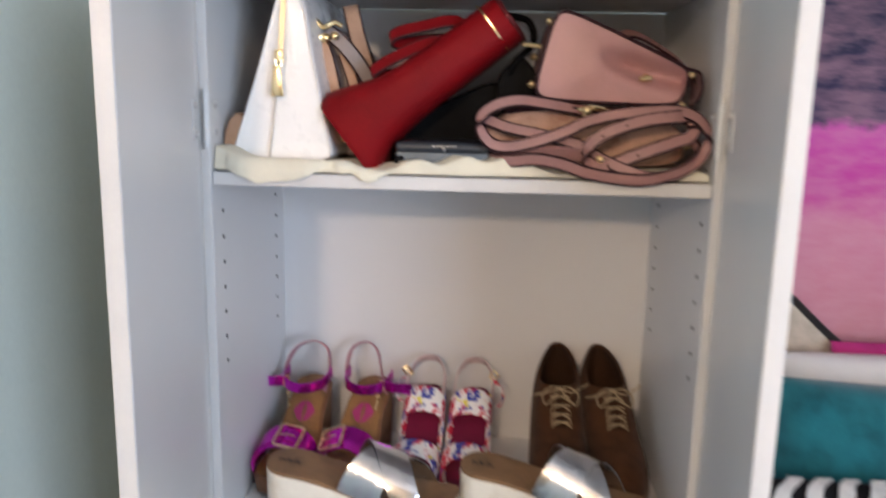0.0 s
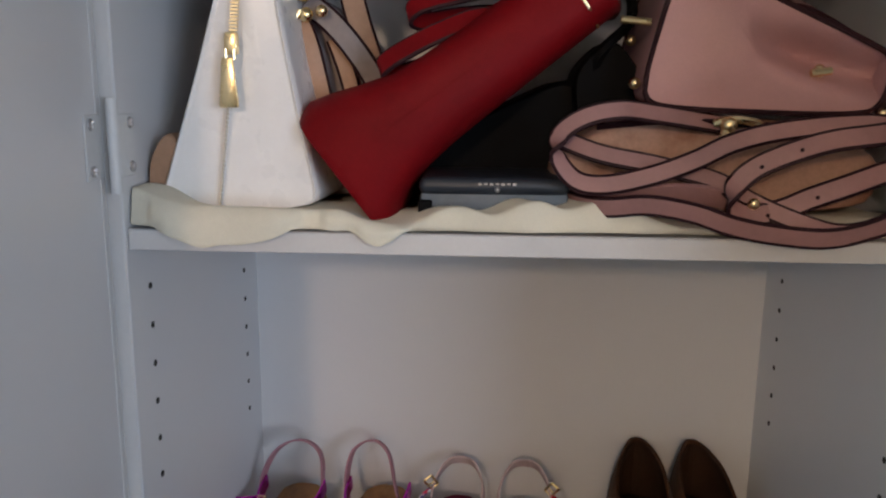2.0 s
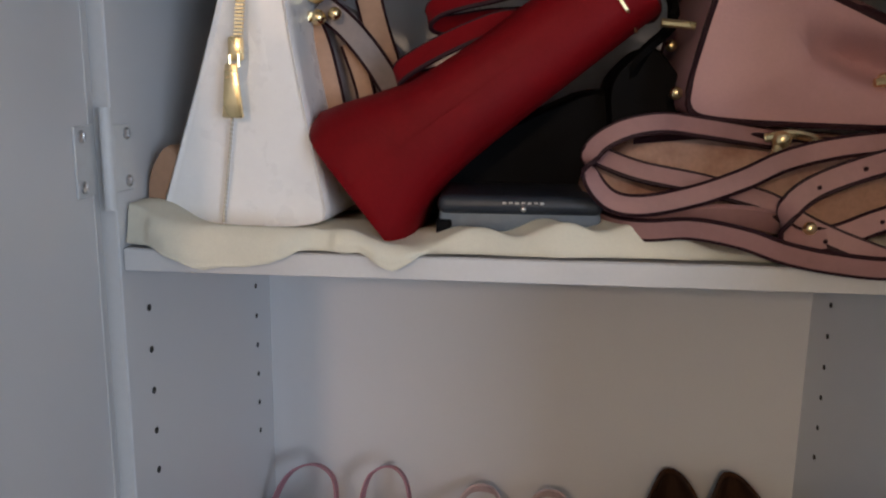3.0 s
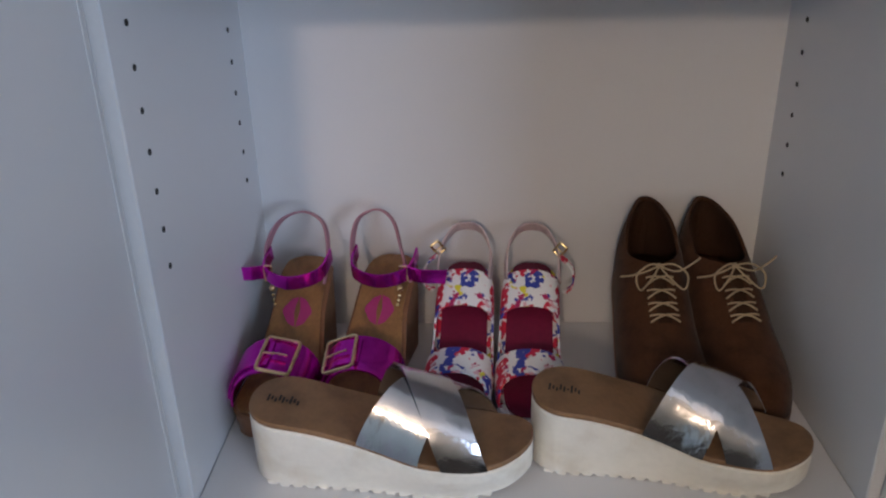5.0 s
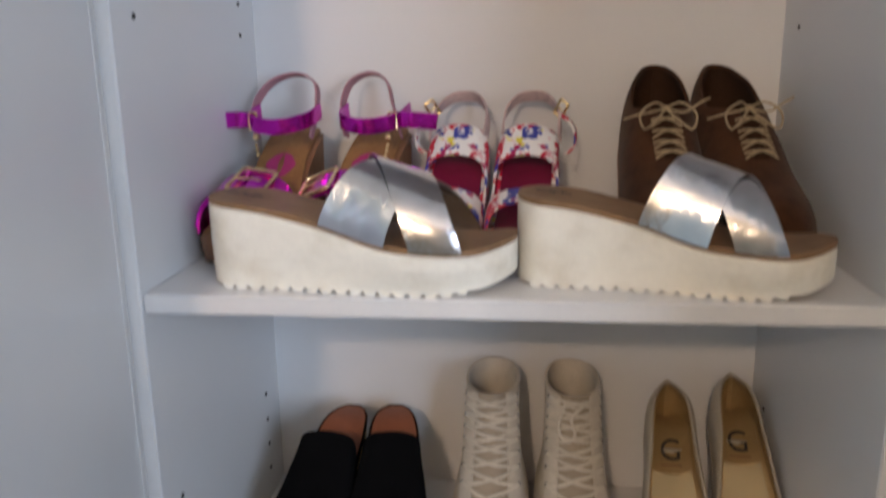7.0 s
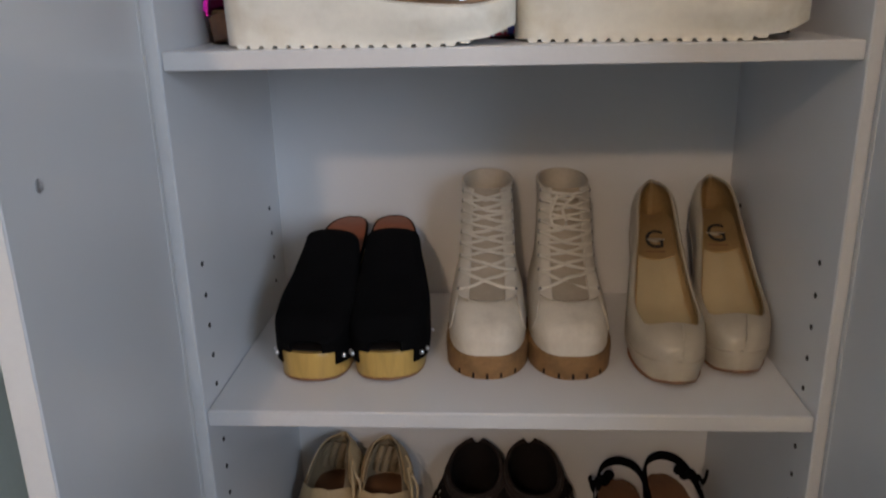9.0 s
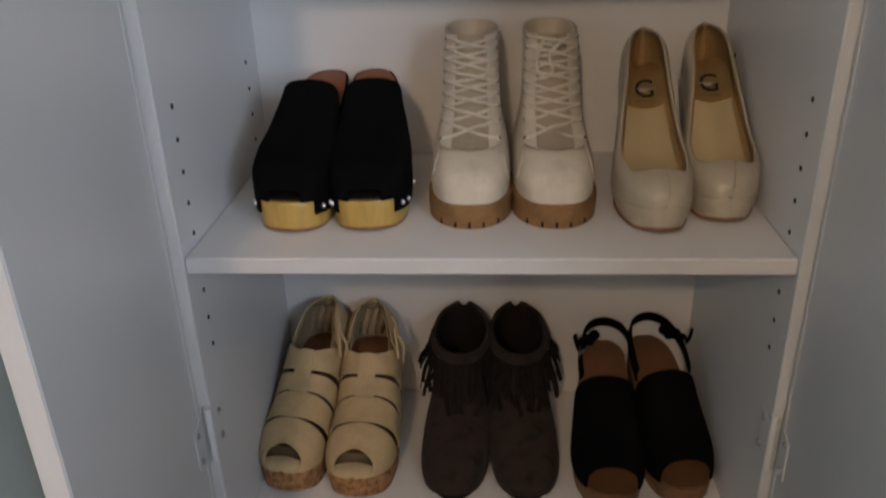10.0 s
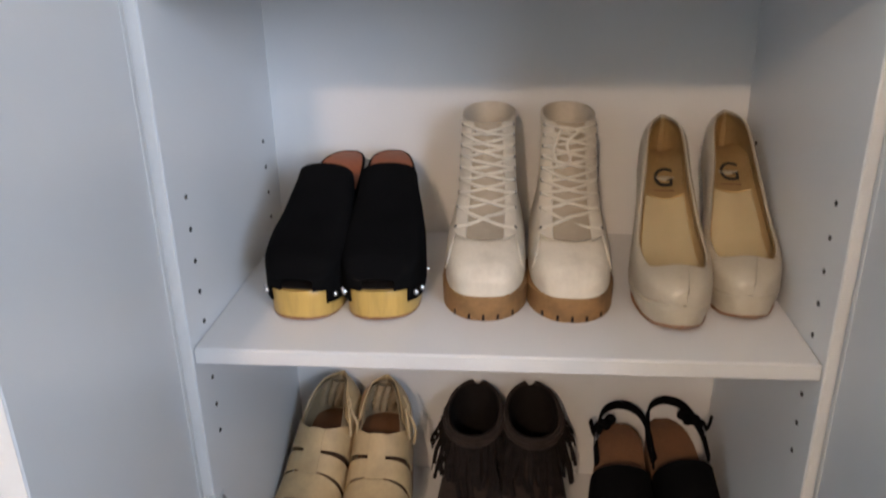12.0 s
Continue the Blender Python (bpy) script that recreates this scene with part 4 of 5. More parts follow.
def pump(m, side):
    ob = thing("platform_pump", m, "taupe leather platform pump with a gold insole", "pump", "taupe pumps")
    heel = 0.118
    zt = ip((0, 0.030), (0.15, 0.026), (0.34, 0.032), (0.7, 0.092), (0.9, heel), (1, heel + 0.002))
    zb = ip((0, 0.006), (0.12, 0.0), (0.3, 0.002), (0.45, 0.024), (0.7, 0.078), (0.88, heel - 0.012), (1, heel - 0.010))
    f = Foot(0.214, 0.080, side, zb, zt, ip((0, 0.0), (0.018, 0.013), (0.1, 0.028), (0.3, 0.040), (0.5, 0.046), (0.75, 0.052), (1, 0.046)), toe=0.36, heel=0.18, outline=ip((0, 0.9), (0.2, 0.99), (0.32, 1.0), (0.52, 0.83), (0.7, 0.68), (0.85, 0.66), (1, 0.62)), bend=0.04)
    part("outsole", sole(f, grow=-0.0022, tuck=0.95, zt=lambda s: zb(s) + 0.004, rows=2), M["wedge_brown"], ob, "dark brown outsole")
    part("platform", sole(f, grow=0.0012, tuck=0.86, zb=lambda s: zb(s) + 0.003), M["patent"], ob)
    rows = []
    for q in (0, 0.15, 0.4, 0.7, 1):
        r, z = 0.0235 - 0.030 * q + 0.014 * q * q, (heel - 0.010) * (1 - q)
        rows.append([(f.c(0.9) + r * math.cos(a), 0.182 + 0.004 * q + r * math.sin(a), z) for a in (2 * math.pi * k / 16 for k in range(16))])
    part("heel", grid(rows, True, True), M["patent"], ob, "slim high heel")
    am = ip((0, 0.5), (0.163, 0.5), (0.170, 0.26), (0.205, 0.215), (0.30, 0.20), (0.5, 0.20), (0.72, 0.22), (0.9, 0.32), (1, 0.42))
    part("upper", upper(f, 0.0004, 1.0, am, na=26, ns=70, thick=0.002, power=0.52), M["patent"], ob)
    part("lining", drawn_in(upper(f, 0.19, 1.0, lambda s: am(s) - 0.004, na=20, ns=44, thick=0.0008, lift=-0.0022, power=0.52), 0.968), M["gold_lining"], ob, "dull gold lining")
    part("insole_edge", footbed(f, 0.07, 0.975, 0.97, 0.0006, cup=0.0085), M["gold_lining"], ob, "dull gold lining")
    bed = part("insole", footbed(f, 0.07, 0.97, 0.74, 0.0022, cup=0.0060), M["gold_bed"], ob, "shiny gold insole")
    part("heel_pad", footbed(f, 0.66, 0.965, 0.76, 0.0040, 0.0008, cup=0.0060), M["gold_lining"], bed, "dull heel pad")
    part("letter", letter_g(0.0105, 0, f, 0.75, 0.0), M["black_ink"], bed, "black letter G", 0)
    bar = grid([[f.bed(0.685 + 0.006 * q, x, 0.0070) for x in (-0.40, 0.0, 0.40)] for q in (0, 1)])
    part("stamp", bar, M["wedge_brown"], bed, "small unreadable stamped line")
    part("seam", tube([f.P(0.140 - 0.110 * q, 0.57, 0.0026, 0.52) for q in (0, 0.25, 0.5, 0.75, 1)] + [f.P(0.012, 0.57, 0.0024, 0.52) + Vector((0, -0.001, 0)), Vector((f.P(0.012, 0.57, 0.0024, 0.52).x, 0.0005, 0.012))], 0.0008, 5), M["patent"], ob, "raised toe seam")
    return ob


def strappy_wedge(m, side):
    ob = thing("strappy_wedge", m, "beige leather cut-out peep-toe wedge on a cork sole", "wedge shoe", "beige wedges")
    zb, zt = wedge_profile(0.034, 0.106, 0.010)
    f = Foot(0.222, 0.088, side, zb, zt, ip((0, 0.016), (0.12, 0.034), (0.3, 0.049), (0.46, 0.060), (0.60, 0.068), (0.75, 0.076), (1, 0.062)), outline=ip((0, 0.86), (0.15, 0.95), (0.3, 1.0), (0.5, 0.93), (0.66, 0.86), (0.85, 0.84), (1, 0.80)))
    part("wedge_sole", sole(f, tuck=0.93), M["cork"], ob, "speckled cork wedge")
    part("footbed", footbed(f, 0.03, 0.30, 0.98), M["beige_in"], ob, "pale toe lining")
    part("insole", footbed(f, 0.22, 0.997, 0.9, 0.0022), M["tan_insole"], ob, "tan insole")
    rim = lambda a: abs(2 * a - 1)
    part("toe_band", upper(f, lambda a: 0.100 - 0.085 * rim(a) ** 1.2, lambda a: 0.246 - 0.012 * rim(a) ** 1.1, lift=0.002, ns=16), M["beige"], ob)
    low = Foot(f.L, f.W, side, zb, zt, ip((0, 0.0), (0.02, 0.010), (0.1, 0.015), (1, 0.015)))
    part("toe_rim", upper(low, 0.0006, lambda a: 0.055 + 0.02 * (1 - rim(a)), lift=0.0015, ns=6), M["beige"], ob)
    part("instep_band", upper(f, lambda a: 0.249 + 0.052 * rim(a) ** 1.4, lambda a: 0.392 + 0.030 * rim(a), lift=0.0022), M["beige"], ob)
    part("ankle_band", upper(f, lambda a: 0.400 + 0.066 * rim(a) ** 1.5, lambda a: 0.478 + 0.090 * rim(a) ** 1.5, lift=0.0024), M["beige"], ob)
    part("ankle_band", upper(f, lambda a: 0.490 + 0.125 * rim(a) ** 1.6, lambda a: 0.572 + 0.23 * rim(a) ** 1.8, lift=0.0026), M["beige"], ob)
    part("centre_strap", upper(f, 0.385, 0.576, lift=0.0048, a0=0.42, a1=0.58, na=6), M["beige"], ob)
    am = ip((0, 0.22), (0.66, 0.22), (0.85, 0.33), (0.97, 0.42), (1, 0.44))
    part("heel_cup", upper(f, 0.70, 1.0, am, na=20, ns=36, lift=0.0012), M["beige"], ob)
    part("lining", drawn_in(upper(f, 0.62, 1.0, lambda s: am(s) + 0.01, na=20, ns=36, lift=-0.003, thick=0.001), 0.965), M["beige_in"], ob, "slouched beige lining")
    fold = bmesh.new()
    for k in range(4):
        x = f.c(0.9) - 0.022 + 0.011 * k
        tube(smooth_line([(x - 0.005, 0.204 + 0.003 * (k % 2), 0.124), (x - 0.002, 0.203, 0.138), (x + 0.002, 0.206, 0.150), (x + 0.005, 0.209, 0.160)], 4), 0.0055, 6, False, fold)
    part("collar_fold", fold, M["beige_in"], ob, "gathered collar folds")
    tie = bmesh.new()
    x = f.c(0.8) + 0.036
    tube(smooth_line([(x, 0.150, 0.164), (x + 0.004, 0.140, 0.148), (x + 0.006, 0.134, 0.128)], 4), 0.002, 5, False, tie)
    tube(smooth_line([(x, 0.152, 0.160), (x + 0.012, 0.144, 0.140), (x + 0.011, 0.138, 0.118)], 4), 0.002, 5, False, tie)
    tube(smooth_line([(x - 0.004, 0.160, 0.176), (x + 0.003, 0.150, 0.168), (x + 0.002, 0.148, 0.153)], 4), 0.002, 5, False, tie)
    part("tie", tie, M["beige"], ob, "loose leather tie ends")
    return ob


def fringe_bootie(m, side):
    ob = thing("fringed_bootie", m, "dark brown suede ankle bootie with a fringed collar", "bootie", "fringed booties")
    f = Foot(0.232, 0.085, side, lambda s: 0.0, lambda s: 0.010, lambda s: 0.03, toe=0.40, heel=0.3, outline=ip((0, 0.95), (0.2, 1.0), (0.35, 0.98), (0.6, 0.86), (0.85, 0.82), (1, 0.8)), bend=0.02)
    base = sole(f, tuck=0.97, n=28)
    bmesh.ops.translate(base, vec=(0, 0.005, 0), verts=base.verts)
    part("sole", base, M["dark_lining"], ob, "thin black sole")
    prof = [(0.008, 0.004, 0.236, 0.0445, 0), (0.020, 0.002, 0.237, 0.0455, 0), (0.034, 0.010, 0.236, 0.0445, 0), (0.046, 0.030, 0.235, 0.0430, 0), (0.056, 0.062, 0.234, 0.0405, 0), (0.070, 0.094, 0.233, 0.0390, 0),
            (0.088, 0.114, 0.231, 0.0385, 0), (0.110, 0.125, 0.230, 0.0390, 0.0), (0.129, 0.130, 0.230, 0.0390, 0.010), (0.144, 0.131, 0.231, 0.0380, 0.024)]
    sl = levels(prof, 34)
    rings = ring_stack(sl, 36, 0.10)
    for k, (x, y, z) in enumerate(rings[-1]):
        d = abs(k - 9) * math.pi / 18
        rings[-1][k] = (x, y, z + 0.005 * math.exp(-(d / 0.40) ** 2) - 0.012 * math.exp(-(d / 0.10) ** 2))
    part("upper", shell(grid(rings, True), 0.004, False), M["dark_suede"], ob, "scuffed dark brown suede upper", 60)
    inner = [(z, yf + 0.0062, yb - 0.0062, hw - 0.0062, t) for z, yf, yb, hw, t in sl if z > 0.06]
    part("lining", grid(ring_stack(inner, 36, 0.10), True), M["dark_lining"], ob, "near-black lining", 60)
    part("insole", slab(-0.03, 0.03, 0.12, 0.225, 0.012, 0.016, 0.004), M["dark_lining"], ob, "dark insole")
    collar = [Vector((0.0395 * math.cos(q), 0.1795 + 0.0525 * math.sin(q), 0.133 + 0.010 * math.sin(q))) for q in (2 * math.pi * k / 36 for k in range(36))]
    part("collar_band", tube(collar, 0.0032, 6, True), M["dark_suede"], ob, "stitched collar band")
    fr = bmesh.new()

    def skin(q, z, off):
        _, yf, yb, hw, _ = min(sl, key=lambda r: abs(r[0] - z))
        return Vector(((hw + off) * math.cos(q), (yf + yb) / 2 + ((yb - yf) / 2 + off) * math.sin(q), z))
    for k in range(64):
        q = 2 * math.pi * k / 64 + random.uniform(-0.03, 0.03)
        zt0 = 0.130 + 0.010 * math.sin(q)
        out = Vector((math.cos(q), math.sin(q) * 1.1, 0)).normalized()
        ln = random.uniform(0.034, 0.056)
        sp = random.uniform(0.005, 0.012) + 0.006 * abs(math.cos(q))
        w1, w2 = random.uniform(-0.05, 0.05), random.uniform(-0.14, 0.14)
        line = smooth_line([skin(q, zt0, 0.0035), skin(q + w1, zt0 - ln * 0.35, 0.0055), skin(q + w1, zt0 - ln * 0.7, 0.003 + sp * 0.7), skin(q + w2, zt0 - ln, 0.002 + sp)], 3)
        side_dir = Vector((-math.sin(q), math.cos(q), 0))
        rb = ribbon(line, side_dir + out * random.uniform(-0.6, 0.6), 0.0060, 0.0015)
        me = bpy.data.meshes.new("tmp")
        rb.to_mesh(me)
        rb.free()
        fr.from_mesh(me)
        bpy.data.meshes.remove(me)
    part("fringe", fr, M["fringe"], ob, "cut suede fringe")
    return ob


def slingback(m, side):
    ob = thing("slingback_mule", m, "black leather open-toe slingback on a brown wooden sole", "slingback", "black slingbacks")
    zt = ip((0, 0.026), (0.15, 0.024), (0.38, 0.032), (0.7, 0.084), (0.9, 0.104), (1, 0.106))
    zb = ip((0, 0.008), (0.12, 0.0), (0.4, 0.0), (1, 0.0))
    f = Foot(0.226, 0.086, side, zb, zt, ip((0, 0.02), (0.12, 0.032), (0.3, 0.048), (0.5, 0.066), (0.7, 0.068), (1, 0.06)), toe=0.24, heel=0.22, outline=ip((0, 0.86), (0.15, 0.94), (0.3, 1.0), (0.5, 0.90), (0.66, 0.80), (0.85, 0.72), (1, 0.70)))
    part("wooden_sole", sole(f, tuck=0.95), M["brown_wood"], ob, "brown wooden wedge sole")
    part("insole", footbed(f, 0.02, 0.995, inset=0.97, lift=0.0014), M["tan_insole"], ob, "tan leather insole")
    part("upper", upper(f, lambda a: 0.078 + 0.016 * math.sin(math.pi * a), lambda a: 0.520 + 0.07 * abs(2 * a - 1) ** 2, lift=0.0024, ns=22, na=30, thick=0.0026, power=0.66), M["black_suede"], ob, "black leather upper")
    zh, cx = 0.090, f.c(0.9)
    loop = smooth_line([(cx - 0.035, 0.130, zh + 0.020), (cx - 0.035, 0.165, zh + 0.036), (cx - 0.024, 0.205, zh + 0.048), (cx, 0.218, zh + 0.052), (cx + 0.024, 0.205, zh + 0.048), (cx + 0.035, 0.165, zh + 0.036), (cx + 0.035, 0.130, zh + 0.020)], 6)
    part("sling_strap", ribbon(loop, lambda t: (0.35 * (0.5 - t), -0.35, 1), 0.016, 0.003), M["black_suede"], ob)
    e = -1 if side < 0 else 1
    bx = cx + e * 0.034
    part("buckle", rect_buckle(0.006, 0.009, 0.0014, pose(bx + e * 0.002, 0.160, zh + 0.035, 0, 0, 90)), M["steel"], ob, "small metal buckle")
    tail = smooth_line([(bx, 0.165, zh + 0.036), (bx + e * 0.006, 0.158, zh + 0.050), (bx + e * 0.010, 0.160, zh + 0.064)], 5)
    part("strap_end", ribbon(tail, (0.3, 1, 0), 0.010, 0.0025), M["black_suede"], ob)
    knot = bmesh.new()
    for k in range(4):
        ball((bx - e * 0.006 * k, 0.170 + 0.006 * k, zh + 0.044 + 0.004 * (k % 2)), 0.008, 0.8, knot, 8)
    part("knot", knot, M["black_suede"], ob, "knotted black strap")
    return ob


# top shoe shelf
purple_sandal(pose(-0.250, 0.086, S2, 0, 0, -7), 1)
purple_sandal(pose(-0.164, 0.090, S2, 0, 0, -8), -1)
floral_sandal(pose(-0.063, 0.092, S2, 0, 0, -5), 1)
floral_sandal(pose(0.011, 0.088, S2, 0, 0, -3), -1)
lace_up_shoe(pose(0.152, 0.088, S2, 0, 0, 1), -1)
lace_up_shoe(pose(0.238, 0.088, S2, 0, 0, 5), 1)
platform_slide(pose(0.010, 0.041, S2, 0, 0, 87), -1)
platform_slide(pose(0.254, 0.041, S2, 0, 0, 80), 1, 0.246)
# middle shoe shelf
black_mule(pose(-0.206, 0.063, S3, 0, 0, -5), -1)
black_mule(pose(-0.117, 0.066, S3, 0, 0, 3), 1)
white_boot(pose(-0.016, 0.075, S3, 0, 0, 0), -1)
white_boot(pose(0.0725, 0.075, S3, 0, 0, 0), 1)
pump(pose(0.172, 0.056, S3, 0, 0, -1), -1)
pump(pose(0.246, 0.081, S3, 0, 0, -3), 1)
# lowest shoe shelf
strappy_wedge(pose(-0.259, 0.093, S4, 0, 0, -9), -1)
strappy_wedge(pose(-0.160, 0.083, S4, 0, 0, -2), 1)
fringe_bootie(pose(-0.044, 0.086, S4, 0, 0, -3), -1)
fringe_bootie(pose(0.053, 0.086, S4, 0, 0, 3), 1)
slingback(pose(0.150, 0.072, S4, 0, 0, -2), -1)
slingback(pose(0.249, 0.088, S4, 0, 0, 6), 1)


# ---- the bag shelf ----
def hem(x):
    """Where the cloth's front edge lies; below zero it hangs over the shelf's edge."""
    return HEM(x) - 0.0015 * math.sin(x * 47 + 1) + 0.003 * noise.noise(Vector((x * 40, 0.7, 2)))


HEM = ip((-0.287, 0.006), (-0.255, -0.004), (-0.225, -0.013), (-0.19, -0.011), (-0.155, 0.001), (-0.128, 0.001), (-0.104, -0.011), (-0.078, 0.001), (0.0, 0.003), (0.1, 0.005), (0.2, 0.010), (0.285, 0.004))
ROLL = ip((-0.287, 0.012), (-0.2, 0.010), (-0.13, 0.012), (-0.104, 0.006), (-0.06, 0.011), (0.0, 0.017), (0.05, 0.018), (0.11, 0.008), (0.2, 0.006), (0.285, 0.009))


def ease(t):
    t = min(1.0, max(0.0, t))
    return t * t * (3 - 2 * t)


rows = []
for j in range(56):
    row = []
    s = (j / 55) ** 1.7
    for i in range(190):
        x = -0.287 + 0.572 * i / 189
        e = hem(x)
        y_f = max(e, -0.006)
        y = y_f + (0.29 - y_f) * s
        lip = ease((s + 0.002) / 0.030)
        roll = ROLL(x) + 0.002 * noise.noise(Vector((x * 9, 0.2, 0.3)))
        fold = 0.0046 * math.sin(x * 62 + 70 * y + 3 * math.sin(x * 19)) + 0.002 * noise.noise(Vector((x * 45, y * 40, 2)))
        z = 0.0035 + roll * lip * (1 - 0.55 * ease((s - 0.10) / 0.3)) + fold * lip * max(0.0, 1 - y / 0.09)
        z -= max(0.0, -e - 0.001) * 1.15 * (1 - lip)
        cu, cv = max(0, 1 - (x + 0.287) / 0.05), max(0, 1 - max(0, y - 0.012) / 0.10)
        z += 0.018 * ease(cu) * ease(cv) * lip
        row.append((x, y - 0.004 * math.sin(math.pi * lip) * (y_f < 0), S1 + max(z, -0.012)))
    rows.append(row)
cloth_ob = new("dust_cloth", mesh_of("dust_cloth", grid(rows + [[(x, y + 0.0012, z - 0.0012) for x, y, z in r] for r in reversed(rows)]), M["cloth"], 60))
tagged(cloth_ob, "crumpled cream cotton dust cloth spread under the bags", "cloth")
BASE = S1 + 0.012


def prism(outline, y0, y1, bevel=0.004, seg=2, bulge=0.0, taper=None):
    """A soft body: an outline in x and z, run back from y0 to y1 with rounded rims."""
    P = [Vector((x, 0, z)) for x, z in outline]
    c = sum(P, Vector()) / len(P)
    rows = []
    ends = [(0.0, 0.80), (0.0, 0.93), (0.25, 0.985), (1.0, 1.0)]
    ys = [(y0 + bevel * a - (bulge * (1 - b) * 3 if a == 0 else 0), b) for a, b in ends]
    n = 6
    ys += [(y0 + bevel + (y1 - y0 - 2 * bevel) * k / n, 1.0 + bulge * 2 * math.sin(math.pi * k / n)) for k in range(1, n)]
    ys += [(y1 - bevel * a, b) for a, b in reversed(ends)]
    for y, b in ys:
        t = (y - y0) / (y1 - y0)
        k = b * (taper(t) if taper else 1)
        rows.append([(c.x + (p.x - c.x) * k, y, c.z + (p.z - c.z) * k) for p in P])
    return grid(rows, True, True)


def rounded(pts, r=0.25, n=5):
    """Round the corners of a polygon in x and z."""
    out = []
    k = len(pts)
    for i, p in enumerate(pts):
        a, b, c = Vector(pts[i - 1]), Vector(p), Vector(pts[(i + 1) % k])
        p0, p1 = b.lerp(a, r), b.lerp(c, r)
        for j in range(n + 1):
            t = j / n
            out.append((p0 * (1 - t) ** 2 + b * 2 * t * (1 - t) + p1 * t * t)[:])
    return out


def resample(pts, n):
    P = [Vector(p) for p in pts] + [Vector(pts[0])]
    d = [0]
    for a, b in zip(P, P[1:]):
        d.append(d[-1] + (b - a).length)
    out = []
    for i in range(n):
        t = d[-1] * i / n
        k = max(j for j in range(len(d) - 1) if d[j] <= t)
        f = (t - d[k]) / max(1e-9, d[k + 1] - d[k])
        out.append(P[k].lerp(P[k + 1], f)[:])
    return out


# white dome satchel, its zipped end towards the door
def satchel():
    ob = thing("dome_satchel", pose(0, 0, 0), "white coated leather dome satchel with gold zip pull", "handbag")
    y0 = 0.035
    prof = [(-0.278, BASE), (-0.150, BASE), (-0.156, BASE + 0.030), (-0.166, BASE + 0.078), (-0.175, BASE + 0.125), (-0.183, BASE + 0.180), (-0.194, BASE + 0.203), (-0.208, BASE + 0.206), (-0.217, BASE + 0.192), (-0.229, BASE + 0.150), (-0.245, BASE + 0.098), (-0.263, BASE + 0.045)]
    out = resample(rounded(prof, 0.35, 4), 72)
    rows = []
    cx = -0.214
    for y, k in ((y0 + 0.004, 0.90), (y0, 0.96), (y0 + 0.002, 0.99), (y0 + 0.008, 1.0), (0.10, 1.02), (0.18, 1.02), (0.26, 1.0), (0.268, 0.95)):
        rows.append([(cx + (x - cx) * k + 0.006 * (y - y0) / 0.2, y, BASE + (z - BASE) * (0.5 + 0.5 * k)) for x, z in out])
    # the front face sags inwards a little on one side
    bm = grid(rows, True, False)
    inner = [(cx + (x - cx) * 0.5, y0 + 0.006 + 0.005 * math.sin((z - BASE) * 22 + 1), BASE + (z - BASE) * 0.86 + 0.008) for x, z in out]
    bm2 = grid([inner, rows[0]], True, True)
    me = bpy.data.meshes.new("tmp")
    bm2.to_mesh(me)
    bm2.free()
    bm.from_mesh(me)
    bpy.data.meshes.remove(me)
    bm.faces.new([bm.verts.new(p) for p in rows[-1]])
    bmesh.ops.remove_doubles(bm, verts=bm.verts, dist=0.0002)
    part("body", bm, M["white_patent"], ob, "", 60)

    def mid(q):
        return Vector((-0.207 - 0.022 * (1 - q) ** 1.4 * 1.0, y0 - 0.0015 - 0.002 * math.sin(math.pi * q), BASE + 0.203 * q))
    teeth = bmesh.new()
    for k in range(34):
        p = mid(0.60 + 0.39 * k / 33)
        slab(p.x - 0.0028, p.x + 0.0028, p.y - 0.0016, p.y + 0.002, p.z - 0.0007, p.z + 0.0007, 0, bm=teeth)
    zipper = part("zip", teeth, M["gold"], ob, "gold zip teeth")
    p = mid(0.60)
    slider = slab(p.x - 0.005, p.x + 0.005, p.y - 0.006, p.y + 0.001, p.z - 0.008, p.z + 0.008, 0.002, 2)
    part("slider", slider, M["gold"], zipper)
    pull = slab(p.x - 0.0055, p.x + 0.0055, p.y - 0.009, p.y - 0.006, p.z - 0.046, p.z - 0.010, 0.0014, 2)
    for v in pull.verts:
        v.co.x = p.x + (v.co.x - p.x) * (1.35 if v.co.z < p.z - 0.03 else 0.8) - 0.002
    tube([Vector((p.x - 0.003, p.y - 0.0075, p.z - 0.004)), Vector((p.x - 0.003, p.y - 0.0075, p.z - 0.012))], 0.0012, 6, False, pull)
    tube([Vector((p.x + 0.003, p.y - 0.0075, p.z - 0.004)), Vector((p.x + 0.003, p.y - 0.0075, p.z - 0.012))], 0.0012, 6, False, pull)
    part("pull", pull, M["gold"], zipper, "long gold zip pull")
    st = bmesh.new()
    for k in range(34):
        q = mid(0.02 + 0.52 * k / 33)
        slab(q.x - 0.0005, q.x + 0.0005, q.y - 0.0012, q.y + 0.003, q.z - 0.0013, q.z + 0.0013, 0, bm=st)
    tagged(part("stitching", st, M["boot_lace"], ob, "pale stitch line"), kind="stuff")
    seam = tube([mid(0.58 * k / 12) + Vector((0, 0.0022, 0)) for k in range(13)], 0.0007, 6)
    part("seam", seam, M["white_patent"], ob)
    return ob


satchel()


def edged_strap(name, pts, across, width, mat, parent, label="", n=8, thick=0.003):
    line = smooth_line(pts, n)
    ob = part(name, ribbon(line, across, width, thick), mat, parent, label)
    bm = bmesh.new()
    for ln in edge_lines(line, across, width):
        tube(ln, 0.0018, 5, False, bm)
    part("edge_paint", bm, M["piping"], ob, "dark painted edge")
    return ob


